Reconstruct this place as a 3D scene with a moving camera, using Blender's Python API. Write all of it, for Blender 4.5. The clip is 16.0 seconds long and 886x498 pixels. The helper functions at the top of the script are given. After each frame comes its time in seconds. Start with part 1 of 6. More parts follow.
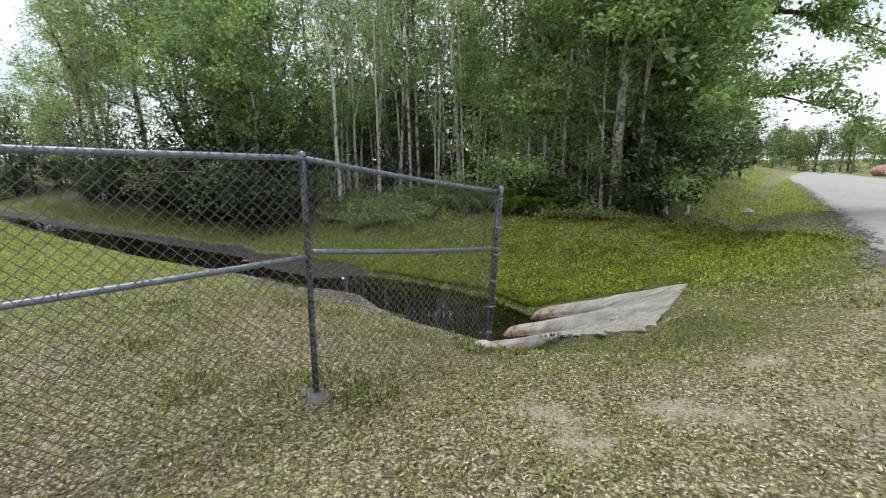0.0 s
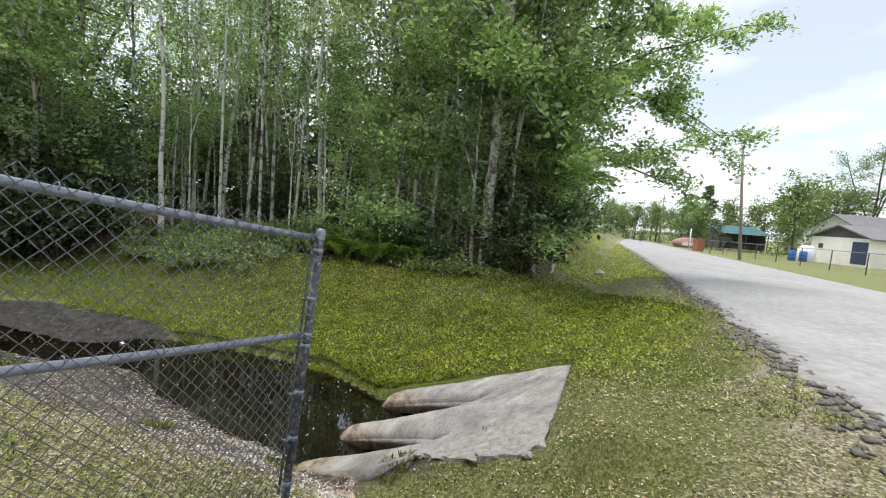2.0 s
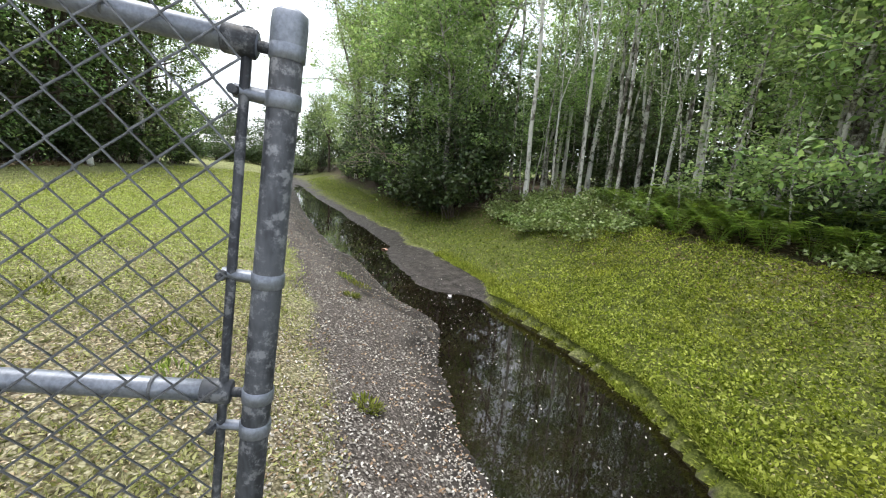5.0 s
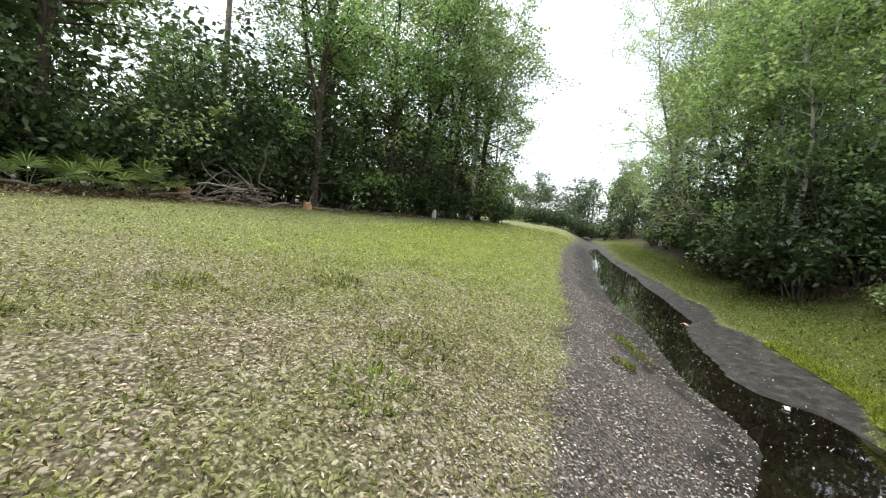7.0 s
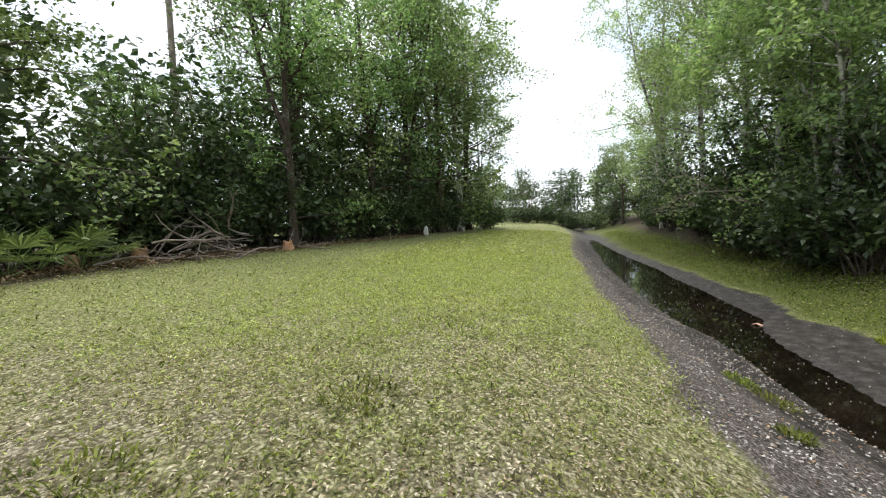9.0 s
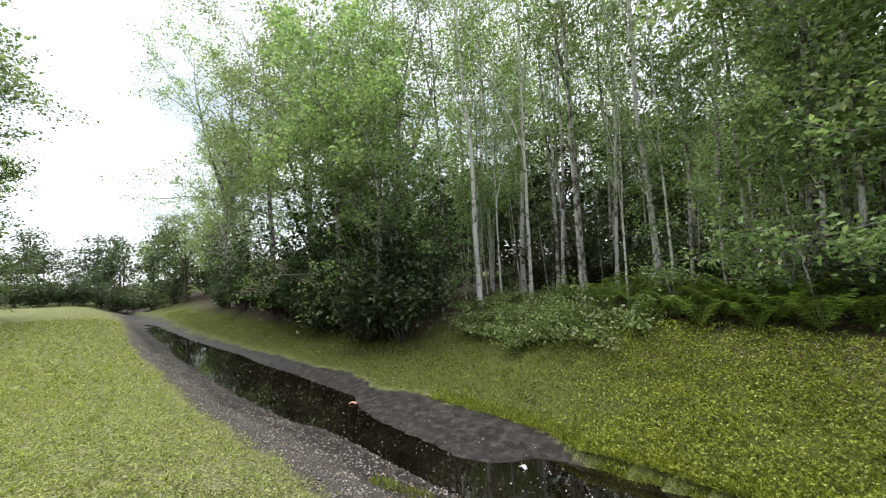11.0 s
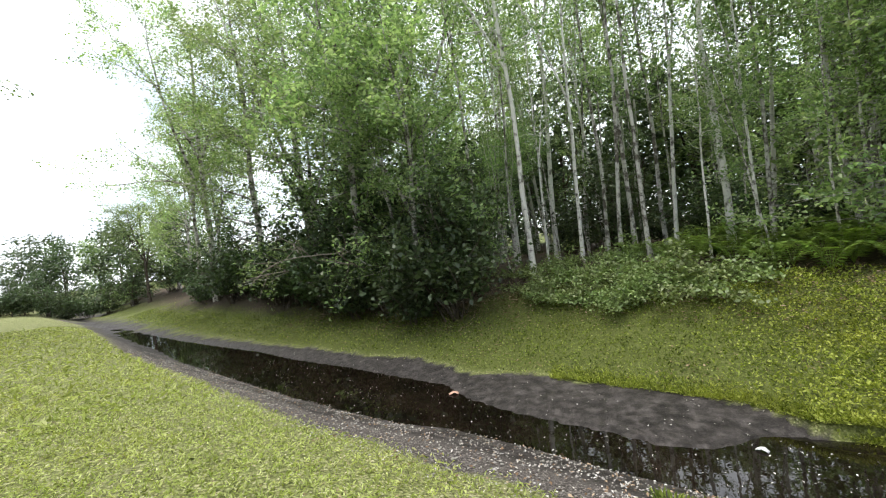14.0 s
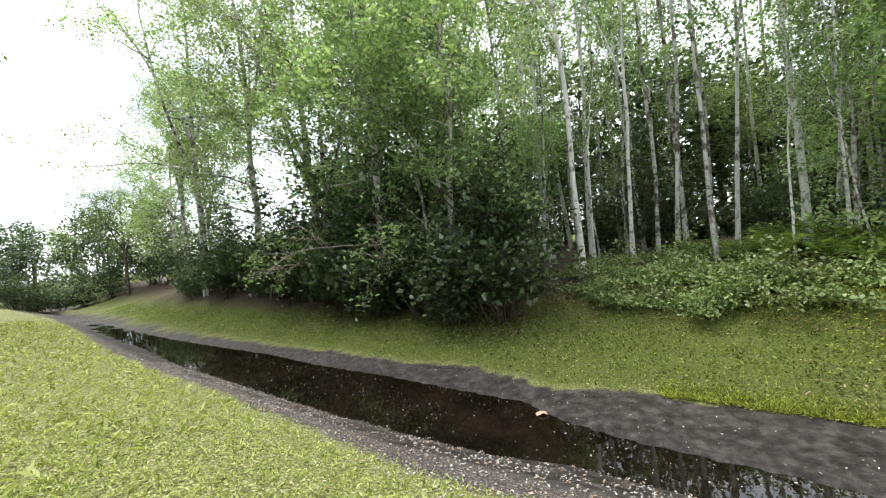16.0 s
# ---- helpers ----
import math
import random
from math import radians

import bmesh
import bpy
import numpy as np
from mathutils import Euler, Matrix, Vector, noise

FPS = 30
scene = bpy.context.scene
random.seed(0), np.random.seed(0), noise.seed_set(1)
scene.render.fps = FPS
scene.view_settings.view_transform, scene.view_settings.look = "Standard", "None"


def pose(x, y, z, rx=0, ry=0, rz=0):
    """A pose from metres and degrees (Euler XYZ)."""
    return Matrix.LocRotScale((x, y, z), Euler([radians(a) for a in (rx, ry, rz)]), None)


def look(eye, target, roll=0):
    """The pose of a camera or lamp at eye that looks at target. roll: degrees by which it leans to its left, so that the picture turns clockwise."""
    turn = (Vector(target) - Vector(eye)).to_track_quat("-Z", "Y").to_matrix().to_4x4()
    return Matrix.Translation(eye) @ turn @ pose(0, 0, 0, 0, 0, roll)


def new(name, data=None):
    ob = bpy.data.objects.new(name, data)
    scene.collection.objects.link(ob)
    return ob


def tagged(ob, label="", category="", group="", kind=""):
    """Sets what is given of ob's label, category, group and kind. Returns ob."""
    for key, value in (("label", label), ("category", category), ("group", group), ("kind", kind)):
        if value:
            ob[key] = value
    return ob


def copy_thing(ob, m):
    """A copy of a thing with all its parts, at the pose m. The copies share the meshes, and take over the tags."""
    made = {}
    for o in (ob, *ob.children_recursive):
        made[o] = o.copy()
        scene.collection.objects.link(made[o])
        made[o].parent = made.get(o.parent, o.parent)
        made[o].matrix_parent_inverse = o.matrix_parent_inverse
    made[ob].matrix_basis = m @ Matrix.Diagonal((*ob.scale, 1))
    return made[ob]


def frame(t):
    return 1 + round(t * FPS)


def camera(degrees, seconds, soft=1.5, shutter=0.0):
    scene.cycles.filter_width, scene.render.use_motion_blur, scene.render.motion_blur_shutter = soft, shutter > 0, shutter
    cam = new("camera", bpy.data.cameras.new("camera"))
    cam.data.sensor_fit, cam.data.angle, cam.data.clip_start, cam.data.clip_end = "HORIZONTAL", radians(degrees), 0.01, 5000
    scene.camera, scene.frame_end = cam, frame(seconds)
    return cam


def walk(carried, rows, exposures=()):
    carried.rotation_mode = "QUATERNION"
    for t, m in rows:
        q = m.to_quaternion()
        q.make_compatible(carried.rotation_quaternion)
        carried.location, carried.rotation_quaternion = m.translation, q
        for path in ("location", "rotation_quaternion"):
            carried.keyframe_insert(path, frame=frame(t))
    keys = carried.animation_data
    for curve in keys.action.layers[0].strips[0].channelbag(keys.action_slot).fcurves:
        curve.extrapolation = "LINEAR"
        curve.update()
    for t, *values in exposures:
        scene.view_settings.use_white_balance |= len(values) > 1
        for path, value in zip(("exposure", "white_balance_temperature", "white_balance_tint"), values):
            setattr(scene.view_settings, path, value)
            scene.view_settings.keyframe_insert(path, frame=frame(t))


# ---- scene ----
cam = camera(94.4, 16.0, soft=1.15)

PATH = [
    (0, (0.815, -0.236, 1.431), (0.376, 1.672, 1.025), -0.8),
    (0.5, (0.804, 0.175, 1.417), (0.559, 2.135, 1.105), 1.0),
    (1, (0.778, 0.559, 1.404), (0.525, 2.525, 1.141), 5.0),
    (1.5, (0.85, 0.957, 1.408), (0.721, 2.943, 1.209), 1.5),
    (2, (0.984, 1.322, 1.363), (1.14, 3.308, 1.191), 4.7),
    (2.5, (1.074, 1.745, 1.311), (1.314, 3.724, 1.15), 4.8),
    (3, (1.192, 2.118, 1.228), (1.377, 4.102, 1.053), 4.2),
    (3.5, (1.228, 2.477, 1.183), (1.187, 4.465, 0.969), 5.6),
    (4, (1.234, 2.815, 1.133), (0.677, 4.693, 0.73), 4.3),
    (4.5, (1.192, 3.1, 1.083), (0.113, 4.728, 0.654), 6.7),
    (5, (1.091, 3.339, 1.033), (-0.318, 4.699, 0.63), 3.7),
    (7.3, (0.377, 3.866, 0.657), (-1.608, 3.783, 0.43), 6.2),
    (7.5, (0.225, 3.805, 0.646), (-1.749, 3.596, 0.404), 5.6),
    (8, (-0.21, 3.713, 0.639), (-2.166, 3.326, 0.482), 0.4),
    (8.5, (-0.562, 3.534, 0.721), (-2.543, 3.286, 0.589), 0.3),
    (9, (-0.842, 3.466, 0.892), (-2.828, 3.654, 0.745), -2.8),
    (9.5, (-1.091, 3.396, 1.043), (-2.917, 4.202, 0.913), -0.3),
    (10, (-1.348, 3.384, 1.174), (-2.445, 5.056, 1.213), 0.4),
    (10.2, (-1.414, 3.375, 1.236), (-2.356, 5.138, 1.277), -0.9),
    (12.3, (-2.968, 3.276, 1.161), (-3.923, 5.023, 1.352), -5.6),
    (12.5, (-3.159, 3.282, 1.146), (-4.065, 5.056, 1.319), -5.4),
    (13, (-3.582, 3.314, 1.16), (-4.291, 5.184, 1.217), -5.8),
    (13.5, (-3.985, 3.402, 1.166), (-4.609, 5.302, 1.209), -5.1),
    (14, (-4.401, 3.455, 1.147), (-5.151, 5.309, 1.128), -7.0),
    (14.5, (-4.796, 3.622, 1.126), (-5.543, 5.477, 1.134), -7.6),
    (15, (-5.268, 3.771, 1.091), (-6.055, 5.61, 1.135), -6.5),
    (15.5, (-5.639, 3.941, 1.074), (-6.319, 5.822, 1.077), -5.9),
    (16, (-6.031, 4.02, 1.131), (-6.702, 5.904, 1.101), -5.5),
]
walk(cam, [(t, look(eye, target, roll)) for t, eye, target, roll in PATH],
     exposures=[(0, -0.04), (0.6, 0.14), (3, 0.2), (5, 0.56), (8, 0.34), (10, 0.22), (12.5, 0.34), (13, 0.52), (14, 0.5), (15, 0.48), (16, 0.72)])

# ---------------------------------------------------------------- light
SUN_EL, SUN_AZ = radians(74), radians(285)
world = bpy.data.worlds.new("sky")
scene.world = world
world.use_nodes = True
wn, wl = world.node_tree.nodes, world.node_tree.links
wn.clear()
w_out = wn.new("ShaderNodeOutputWorld")
w_bg = wn.new("ShaderNodeBackground")
w_sky = wn.new("ShaderNodeTexSky")
w_sky.sky_type, w_sky.sun_disc = "NISHITA", False
w_sky.sun_elevation, w_sky.sun_rotation = SUN_EL, SUN_AZ
w_co = wn.new("ShaderNodeTexCoord")
w_map = wn.new("ShaderNodeMapping")
w_map.inputs["Scale"].default_value = (1.0, 1.0, 2.6)
w_noise = wn.new("ShaderNodeTexNoise")
w_noise.inputs["Scale"].default_value, w_noise.inputs["Detail"].default_value = 2.2, 7.0
w_ramp = wn.new("ShaderNodeValToRGB")
w_ramp.color_ramp.elements[0].position, w_ramp.color_ramp.elements[0].color = 0.34, (0.42, 0.42, 0.42, 1)
w_ramp.color_ramp.elements[1].position, w_ramp.color_ramp.elements[1].color = 0.56, (0.97, 0.97, 0.97, 1)
w_mix = wn.new("ShaderNodeMix")
w_mix.data_type = "RGBA"
w_mix.inputs["B"].default_value = (9.0, 9.4, 10.0, 1)
wl.new(w_co.outputs["Generated"], w_map.inputs["Vector"])
wl.new(w_map.outputs["Vector"], w_noise.inputs["Vector"])
wl.new(w_noise.outputs["Fac"], w_ramp.inputs["Fac"])
wl.new(w_ramp.outputs["Color"], w_mix.inputs["Factor"])
wl.new(w_sky.outputs["Color"], w_mix.inputs["A"])
wl.new(w_mix.outputs["Result"], w_bg.inputs["Color"])
w_bg.inputs["Strength"].default_value = 0.14
wl.new(w_bg.outputs["Background"], w_out.inputs["Surface"])
sun_data = bpy.data.lights.new("sun", "SUN")
sun_data.energy, sun_data.angle, sun_data.color = 2.8, radians(28), (1.0, 0.95, 0.87)
sun = new("sun", sun_data)
sun.matrix_world = look((0, 0, 0), (-math.sin(SUN_AZ) * math.cos(SUN_EL), -math.cos(SUN_AZ) * math.cos(SUN_EL), -math.sin(SUN_EL)))


# ---------------------------------------------------------------- materials
def material(name, rough=0.8, metal=0.0, spec=0.4):
    m = bpy.data.materials.new(name)
    m.use_nodes = True
    b = m.node_tree.nodes["Principled BSDF"]
    b.inputs["Roughness"].default_value, b.inputs["Metallic"].default_value = rough, metal
    b.inputs["Specular IOR Level"].default_value = spec
    return m, m.node_tree.nodes, m.node_tree.links, b


def noise_node(n, l, scale, detail=5.0, rough=0.6, coord=None, stretch=None):
    t = n.new("ShaderNodeTexNoise")
    t.inputs["Scale"].default_value, t.inputs["Detail"].default_value, t.inputs["Roughness"].default_value = scale, detail, rough
    if coord is None:
        coord = n.new("ShaderNodeTexCoord").outputs["Object"]
    if stretch:
        mp = n.new("ShaderNodeMapping")
        mp.inputs["Scale"].default_value = stretch
        l.new(coord, mp.inputs["Vector"])
        coord = mp.outputs["Vector"]
    l.new(coord, t.inputs["Vector"])
    return t.outputs["Fac"]


def ramp(n, l, fac, *stops):
    r = n.new("ShaderNodeValToRGB")
    e = r.color_ramp.elements
    while len(e) < len(stops):
        e.new(0.5)
    for k, (p, c) in enumerate(stops):
        e[k].position, e[k].color = p, (*c, 1)
    l.new(fac, r.inputs["Fac"])
    return r.outputs["Color"]


def mix(n, l, fac, a, b, blend="MIX"):
    m = n.new("ShaderNodeMix")
    m.data_type, m.blend_type = "RGBA", blend
    for key, v in (("Factor", fac), ("A", a), ("B", b)):
        if isinstance(v, (int, float)):
            m.inputs[key].default_value = v
        elif isinstance(v, tuple):
            m.inputs[key].default_value = (*v, 1)
        else:
            l.new(v, m.inputs[key])
    return m.outputs["Result"]


def bump(n, l, b, fac, strength=0.5, dist=0.02):
    k = n.new("ShaderNodeBump")
    k.inputs["Strength"].default_value, k.inputs["Distance"].default_value = strength, dist
    l.new(fac, k.inputs["Height"])
    l.new(k.outputs["Normal"], b.inputs["Normal"])


def plain(name, c1, c2, scale=8.0, rough=0.8, metal=0.0, bumps=0.3, dist=0.01, spec=0.4, stretch=None):
    """Two-tone mottled surface with a finer grain and relief."""
    m, n, l, b = material(name, rough, metal, spec)
    big = noise_node(n, l, scale, 5, 0.65, stretch=stretch)
    fine = noise_node(n, l, scale * 9, 3, 0.6, stretch=stretch)
    col = ramp(n, l, big, (0.35, c1), (0.65, c2))
    col = mix(n, l, 0.35, col, ramp(n, l, fine, (0.3, tuple(v * 0.6 for v in c1)), (0.7, tuple(min(1, v * 1.25) for v in c2))))
    l.new(col, b.inputs["Base Color"])
    bump(n, l, b, fine, bumps, dist)
    return m


def leaf_material(name, dark, mid, light, transl=0.35, rough=0.45, patchy=0.0, gloss=0.5):
    """Foliage: colour varies leaf by leaf and tree by tree; thin leaves let light through."""
    m, n, l, b = material(name, rough, 0.0, gloss)
    isl = n.new("ShaderNodeNewGeometry").outputs["Random Per Island"]
    obj = n.new("ShaderNodeObjectInfo").outputs["Random"]
    col = ramp(n, l, isl, (0.0, dark), (0.5, mid), (1.0, light))
    hue = n.new("ShaderNodeHueSaturation")
    mr = n.new("ShaderNodeMapRange")
    mr.inputs["To Min"].default_value, mr.inputs["To Max"].default_value = 0.9, 1.4
    l.new(obj, mr.inputs["Value"])
    l.new(mr.outputs["Result"], hue.inputs["Value"])
    mh = n.new("ShaderNodeMapRange")
    mh.inputs["To Min"].default_value, mh.inputs["To Max"].default_value = 0.485, 0.51
    l.new(obj, mh.inputs["Value"])
    l.new(mh.outputs["Result"], hue.inputs["Hue"])
    if patchy:
        where = n.new("ShaderNodeTexCoord").outputs["Object"]
        weak = tuple(min(1.0, v * k) for v, k in zip(mid, (1.25, 1.0, 1.3)))
        col = mix(n, l, ramp(n, l, noise_node(n, l, 0.8, 4, 0.6, where), (0.5, (0, 0, 0)), (0.72, (patchy, patchy, patchy))), col, weak)
        col = mix(n, l, 1.0, col, ramp(n, l, noise_node(n, l, 3.2, 4, 0.65, where), (0.32, (1 - patchy, 1 - patchy, 1 - patchy)), (0.62, (1.0, 1.0, 1.0))), "MULTIPLY")
    l.new(col, hue.inputs["Color"])
    l.new(hue.outputs["Color"], b.inputs["Base Color"])
    tr = n.new("ShaderNodeBsdfTranslucent")
    l.new(mix(n, l, 1.0, hue.outputs["Color"], (1.18, 1.26, 0.78), "MULTIPLY"), tr.inputs["Color"])
    ms = n.new("ShaderNodeMixShader")
    ms.inputs["Fac"].default_value = transl
    l.new(b.outputs["BSDF"], ms.inputs[1])
    l.new(tr.outputs["BSDF"], ms.inputs[2])
    l.new(ms.outputs["Shader"], n["Material Output"].inputs["Surface"])
    return m


def ground_material():
    """Thin lawn over sandy soil, with dry leaves, bare sand, gravelly mud and wet mud where the ground has them."""
    m, n, l, b = material("lawn_and_soil", 0.9, 0, 0.25)
    co = n.new("ShaderNodeTexCoord").outputs["Object"]

    fine = noise_node(n, l, 46, 5, 0.75, co)
    mid = noise_node(n, l, 7, 5, 0.7, co)

    def mask(name, ragged=0.0):
        a = n.new("ShaderNodeAttribute")
        a.attribute_name = name
        if not ragged:
            return a.outputs["Fac"]
        grain = mix(n, l, 0.5, mid, fine)
        q = n.new("ShaderNodeMath")
        q.operation = "MULTIPLY_ADD"
        l.new(grain, q.inputs[0])
        q.inputs[1].default_value = ragged
        l.new(a.outputs["Fac"], q.inputs[2])
        w = n.new("ShaderNodeMapRange")
        w.inputs["From Min"].default_value, w.inputs["From Max"].default_value = 0.5 + ragged * 0.30, 0.5 + ragged * 0.70
        l.new(q.outputs["Value"], w.inputs["Value"])
        return w.outputs["Result"]

    big = noise_node(n, l, 0.9, 4, 0.6, co)
    green = ramp(n, l, fine, (0.34, (0.04, 0.05, 0.014)), (0.5, (0.18, 0.205, 0.065)), (0.68, (0.42, 0.42, 0.20)))
    dry = ramp(n, l, fine, (0.34, (0.035, 0.028, 0.020)), (0.5, (0.17, 0.145, 0.10)), (0.66, (0.50, 0.455, 0.36)))
    lush = ramp(n, l, fine, (0.32, (0.02, 0.028, 0.005)), (0.5, (0.072, 0.092, 0.013)), (0.70, (0.18, 0.20, 0.05)))
    cell = n.new("ShaderNodeTexVoronoi")
    cell.inputs["Scale"].default_value, cell.inputs["Randomness"].default_value = 58, 1.0
    warp = n.new("ShaderNodeTexNoise")
    warp.inputs["Scale"].default_value, warp.inputs["Detail"].default_value = 20, 3
    l.new(co, warp.inputs["Vector"])
    place_in = n.new("ShaderNodeVectorMath")
    place_in.operation = "MULTIPLY_ADD"
    l.new(warp.outputs["Color"], place_in.inputs[0])
    place_in.inputs[1].default_value = (0.05, 0.05, 0.02)
    l.new(co, place_in.inputs[2])
    l.new(place_in.outputs["Vector"], cell.inputs["Vector"])
    pick = n.new("ShaderNodeSeparateColor")
    l.new(cell.outputs["Color"], pick.inputs["Color"])
    gap = ramp(n, l, cell.outputs["Distance"], (0.35, (1.0, 1.0, 1.0)), (0.75, (0.30, 0.27, 0.22)))
    blade = ramp(n, l, pick.outputs["Red"], (0.0, (0.075, 0.085, 0.025)), (0.4, (0.20, 0.235, 0.075)), (0.75, (0.37, 0.40, 0.16)), (1.0, (0.58, 0.56, 0.36)))
    straw = ramp(n, l, pick.outputs["Red"], (0.0, (0.055, 0.042, 0.03)), (0.35, (0.19, 0.16, 0.11)), (0.7, (0.38, 0.34, 0.25)), (1.0, (0.60, 0.55, 0.44)))
    green = mix(n, l, 0.7, green, mix(n, l, 1.0, blade, gap, "MULTIPLY"))
    dry = mix(n, l, 0.75, dry, mix(n, l, 1.0, straw, gap, "MULTIPLY"))
    thin = n.new("ShaderNodeMath")
    thin.operation = "MULTIPLY_ADD"
    l.new(mid, thin.inputs[0])
    thin.inputs[1].default_value = 0.7
    l.new(big, thin.inputs[2])
    worn = n.new("ShaderNodeMath")
    worn.operation = "MULTIPLY_ADD"
    l.new(mask("dry"), worn.inputs[0])
    worn.inputs[1].default_value = 0.55
    l.new(thin.outputs["Value"], worn.inputs[2])
    mr = n.new("ShaderNodeMapRange")
    mr.inputs["From Min"].default_value, mr.inputs["From Max"].default_value = 0.92, 1.52
    l.new(worn.outputs["Value"], mr.inputs["Value"])
    col = mix(n, l, mr.outputs["Result"], green, dry)
    col = mix(n, l, mask("lush"), col, lush)
    sand = ramp(n, l, fine, (0.3, (0.22, 0.19, 0.15)), (0.6, (0.42, 0.37, 0.30)))
    col = mix(n, l, mask("bare", 1.6), col, sand)
    duff = ramp(n, l, fine, (0.3, (0.026, 0.019, 0.013)), (0.55, (0.088, 0.066, 0.046)), (0.75, (0.24, 0.19, 0.14)))
    col = mix(n, l, mask("duff", 1.8), col, duff)
    grav = ramp(n, l, fine, (0.38, (0.022, 0.019, 0.017)), (0.52, (0.085, 0.073, 0.066)), (0.66, (0.36, 0.325, 0.30)))
    col = mix(n, l, mask("gravel", 1.2), col, grav)
    mud = ramp(n, l, mid, (0.36, (0.010, 0.0085, 0.0075)), (0.5, (0.034, 0.029, 0.027)), (0.66, (0.085, 0.075, 0.071)))
    mud = mix(n, l, ramp(n, l, fine, (0.60, (0, 0, 0)), (0.70, (0.6, 0.6, 0.6))), mud, (0.22, 0.19, 0.17))
    col = mix(n, l, mask("mud", 1.2), col, mud)
    l.new(col, b.inputs["Base Color"])
    rg = n.new("ShaderNodeMapRange")
    rg.inputs["To Min"].default_value, rg.inputs["To Max"].default_value = 0.92, 0.55
    l.new(mask("mud"), rg.inputs["Value"])
    l.new(rg.outputs["Result"], b.inputs["Roughness"])
    clod = noise_node(n, l, 15, 4, 0.6, co)
    bump(n, l, b, mix(n, l, 0.35, clod, fine), 0.7, 0.06)
    return m


def water_material():
    m, n, l, b = material("tannin_water", 0.012, 0, 0.75)
    c = ramp(n, l, noise_node(n, l, 1.5, 4), (0.4, (0.005, 0.0035, 0.0025)), (0.7, (0.014, 0.0095, 0.0065)))
    l.new(c, b.inputs["Base Color"])
    bump(n, l, b, noise_node(n, l, 5, 3), 0.035, 0.02)
    return m


def bark_material(name, pale, dark, white, amount):
    """Bark with darker furrows and pale lichen blotches."""
    m, n, l, b = material(name, 0.9, 0, 0.2)
    furrow = noise_node(n, l, 16, 5, 0.7, stretch=(1, 1, 0.25))
    blotch = noise_node(n, l, 3.5, 6, 0.75)
    col = ramp(n, l, furrow, (0.35, dark), (0.62, pale))
    col = mix(n, l, ramp(n, l, blotch, (amount, (1, 1, 1)), (amount + 0.1, (0, 0, 0))), col, white)
    l.new(col, b.inputs["Base Color"])
    bump(n, l, b, furrow, 0.7, 0.02)
    return m


M_GROUND, M_WATER = ground_material(), water_material()
M_LEAF_WOOD = leaf_material("maple_leaf", (0.075, 0.128, 0.046), (0.155, 0.245, 0.094), (0.31, 0.40, 0.195), 0.5)
M_LEAF_LIGHT = leaf_material("young_leaf", (0.12, 0.19, 0.075), (0.24, 0.34, 0.145), (0.43, 0.51, 0.28), 0.52)
# Leaf green darkened further: the shade inside the wood is put into the colour.
M_LEAF_DARK = leaf_material("shaded_leaf", (0.024, 0.044, 0.016), (0.055, 0.092, 0.034), (0.125, 0.175, 0.08), 0.28, 0.42)
M_LEAF_SHRUB = leaf_material("shrub_leaf", (0.06, 0.095, 0.03), (0.15, 0.21, 0.075), (0.30, 0.37, 0.17), 0.32, 0.5)
M_FERN = leaf_material("fern_frond", (0.07, 0.12, 0.018), (0.14, 0.215, 0.036), (0.24, 0.33, 0.065), 0.4)
M_BRAMBLE = leaf_material("bramble_leaf", (0.085, 0.13, 0.035), (0.16, 0.225, 0.07), (0.29, 0.35, 0.15), 0.25)
M_GRASS = leaf_material("grass_blade", (0.10, 0.125, 0.04), (0.31, 0.345, 0.125), (0.58, 0.58, 0.31), 0.3, 0.6, 0.4, gloss=0.22)
# Darker twin of the bank green: the far bank's shade is in its colour.
M_LUSH = leaf_material("lush_blade", (0.042, 0.064, 0.009), (0.14, 0.185, 0.024), (0.34, 0.38, 0.10), 0.35, 0.6, 0.5, gloss=0.22)
# Brighter twin: sunlight on the near bank is put into the leaf colour.
M_CLOVER_SUNLIT = leaf_material("sunlit_clover_leaf", (0.07, 0.095, 0.008), (0.23, 0.27, 0.032), (0.47, 0.49, 0.13), 0.35, 0.6, 0.4, gloss=0.22)
M_LAWN = leaf_material("fresh_lawn_blade", (0.20, 0.245, 0.05), (0.37, 0.43, 0.11), (0.58, 0.61, 0.28), 0.35, 0.6, 0.3, gloss=0.22)
M_STRAW = leaf_material("dry_leaf", (0.16, 0.11, 0.06), (0.38, 0.31, 0.20), (0.62, 0.56, 0.44), 0.1, 0.8, gloss=0.22)
M_SHELL = leaf_material("bleached_leaf", (0.15, 0.138, 0.128), (0.35, 0.335, 0.315), (0.62, 0.605, 0.575), 0.1, 0.8, gloss=0.22)
# Pale and grey bark: lichen white, raised to hold front light on the trunks.
M_BARK_PALE = bark_material("lit_lichen_bark", (0.24, 0.215, 0.19), (0.075, 0.065, 0.055), (0.68, 0.66, 0.62), 0.51)
M_BARK = bark_material("grey_bark", (0.17, 0.15, 0.125), (0.05, 0.042, 0.035), (0.54, 0.52, 0.48), 0.46)
M_BARK_DARK = bark_material("dark_bark", (0.12, 0.095, 0.075), (0.035, 0.028, 0.022), (0.30, 0.29, 0.26), 0.34)
M_DEAD = plain("dead_wood", (0.16, 0.12, 0.095), (0.36, 0.31, 0.27), 6, 0.9)
M_STUMP = plain("split_wood", (0.38, 0.19, 0.09), (0.58, 0.36, 0.22), 9, 0.85)


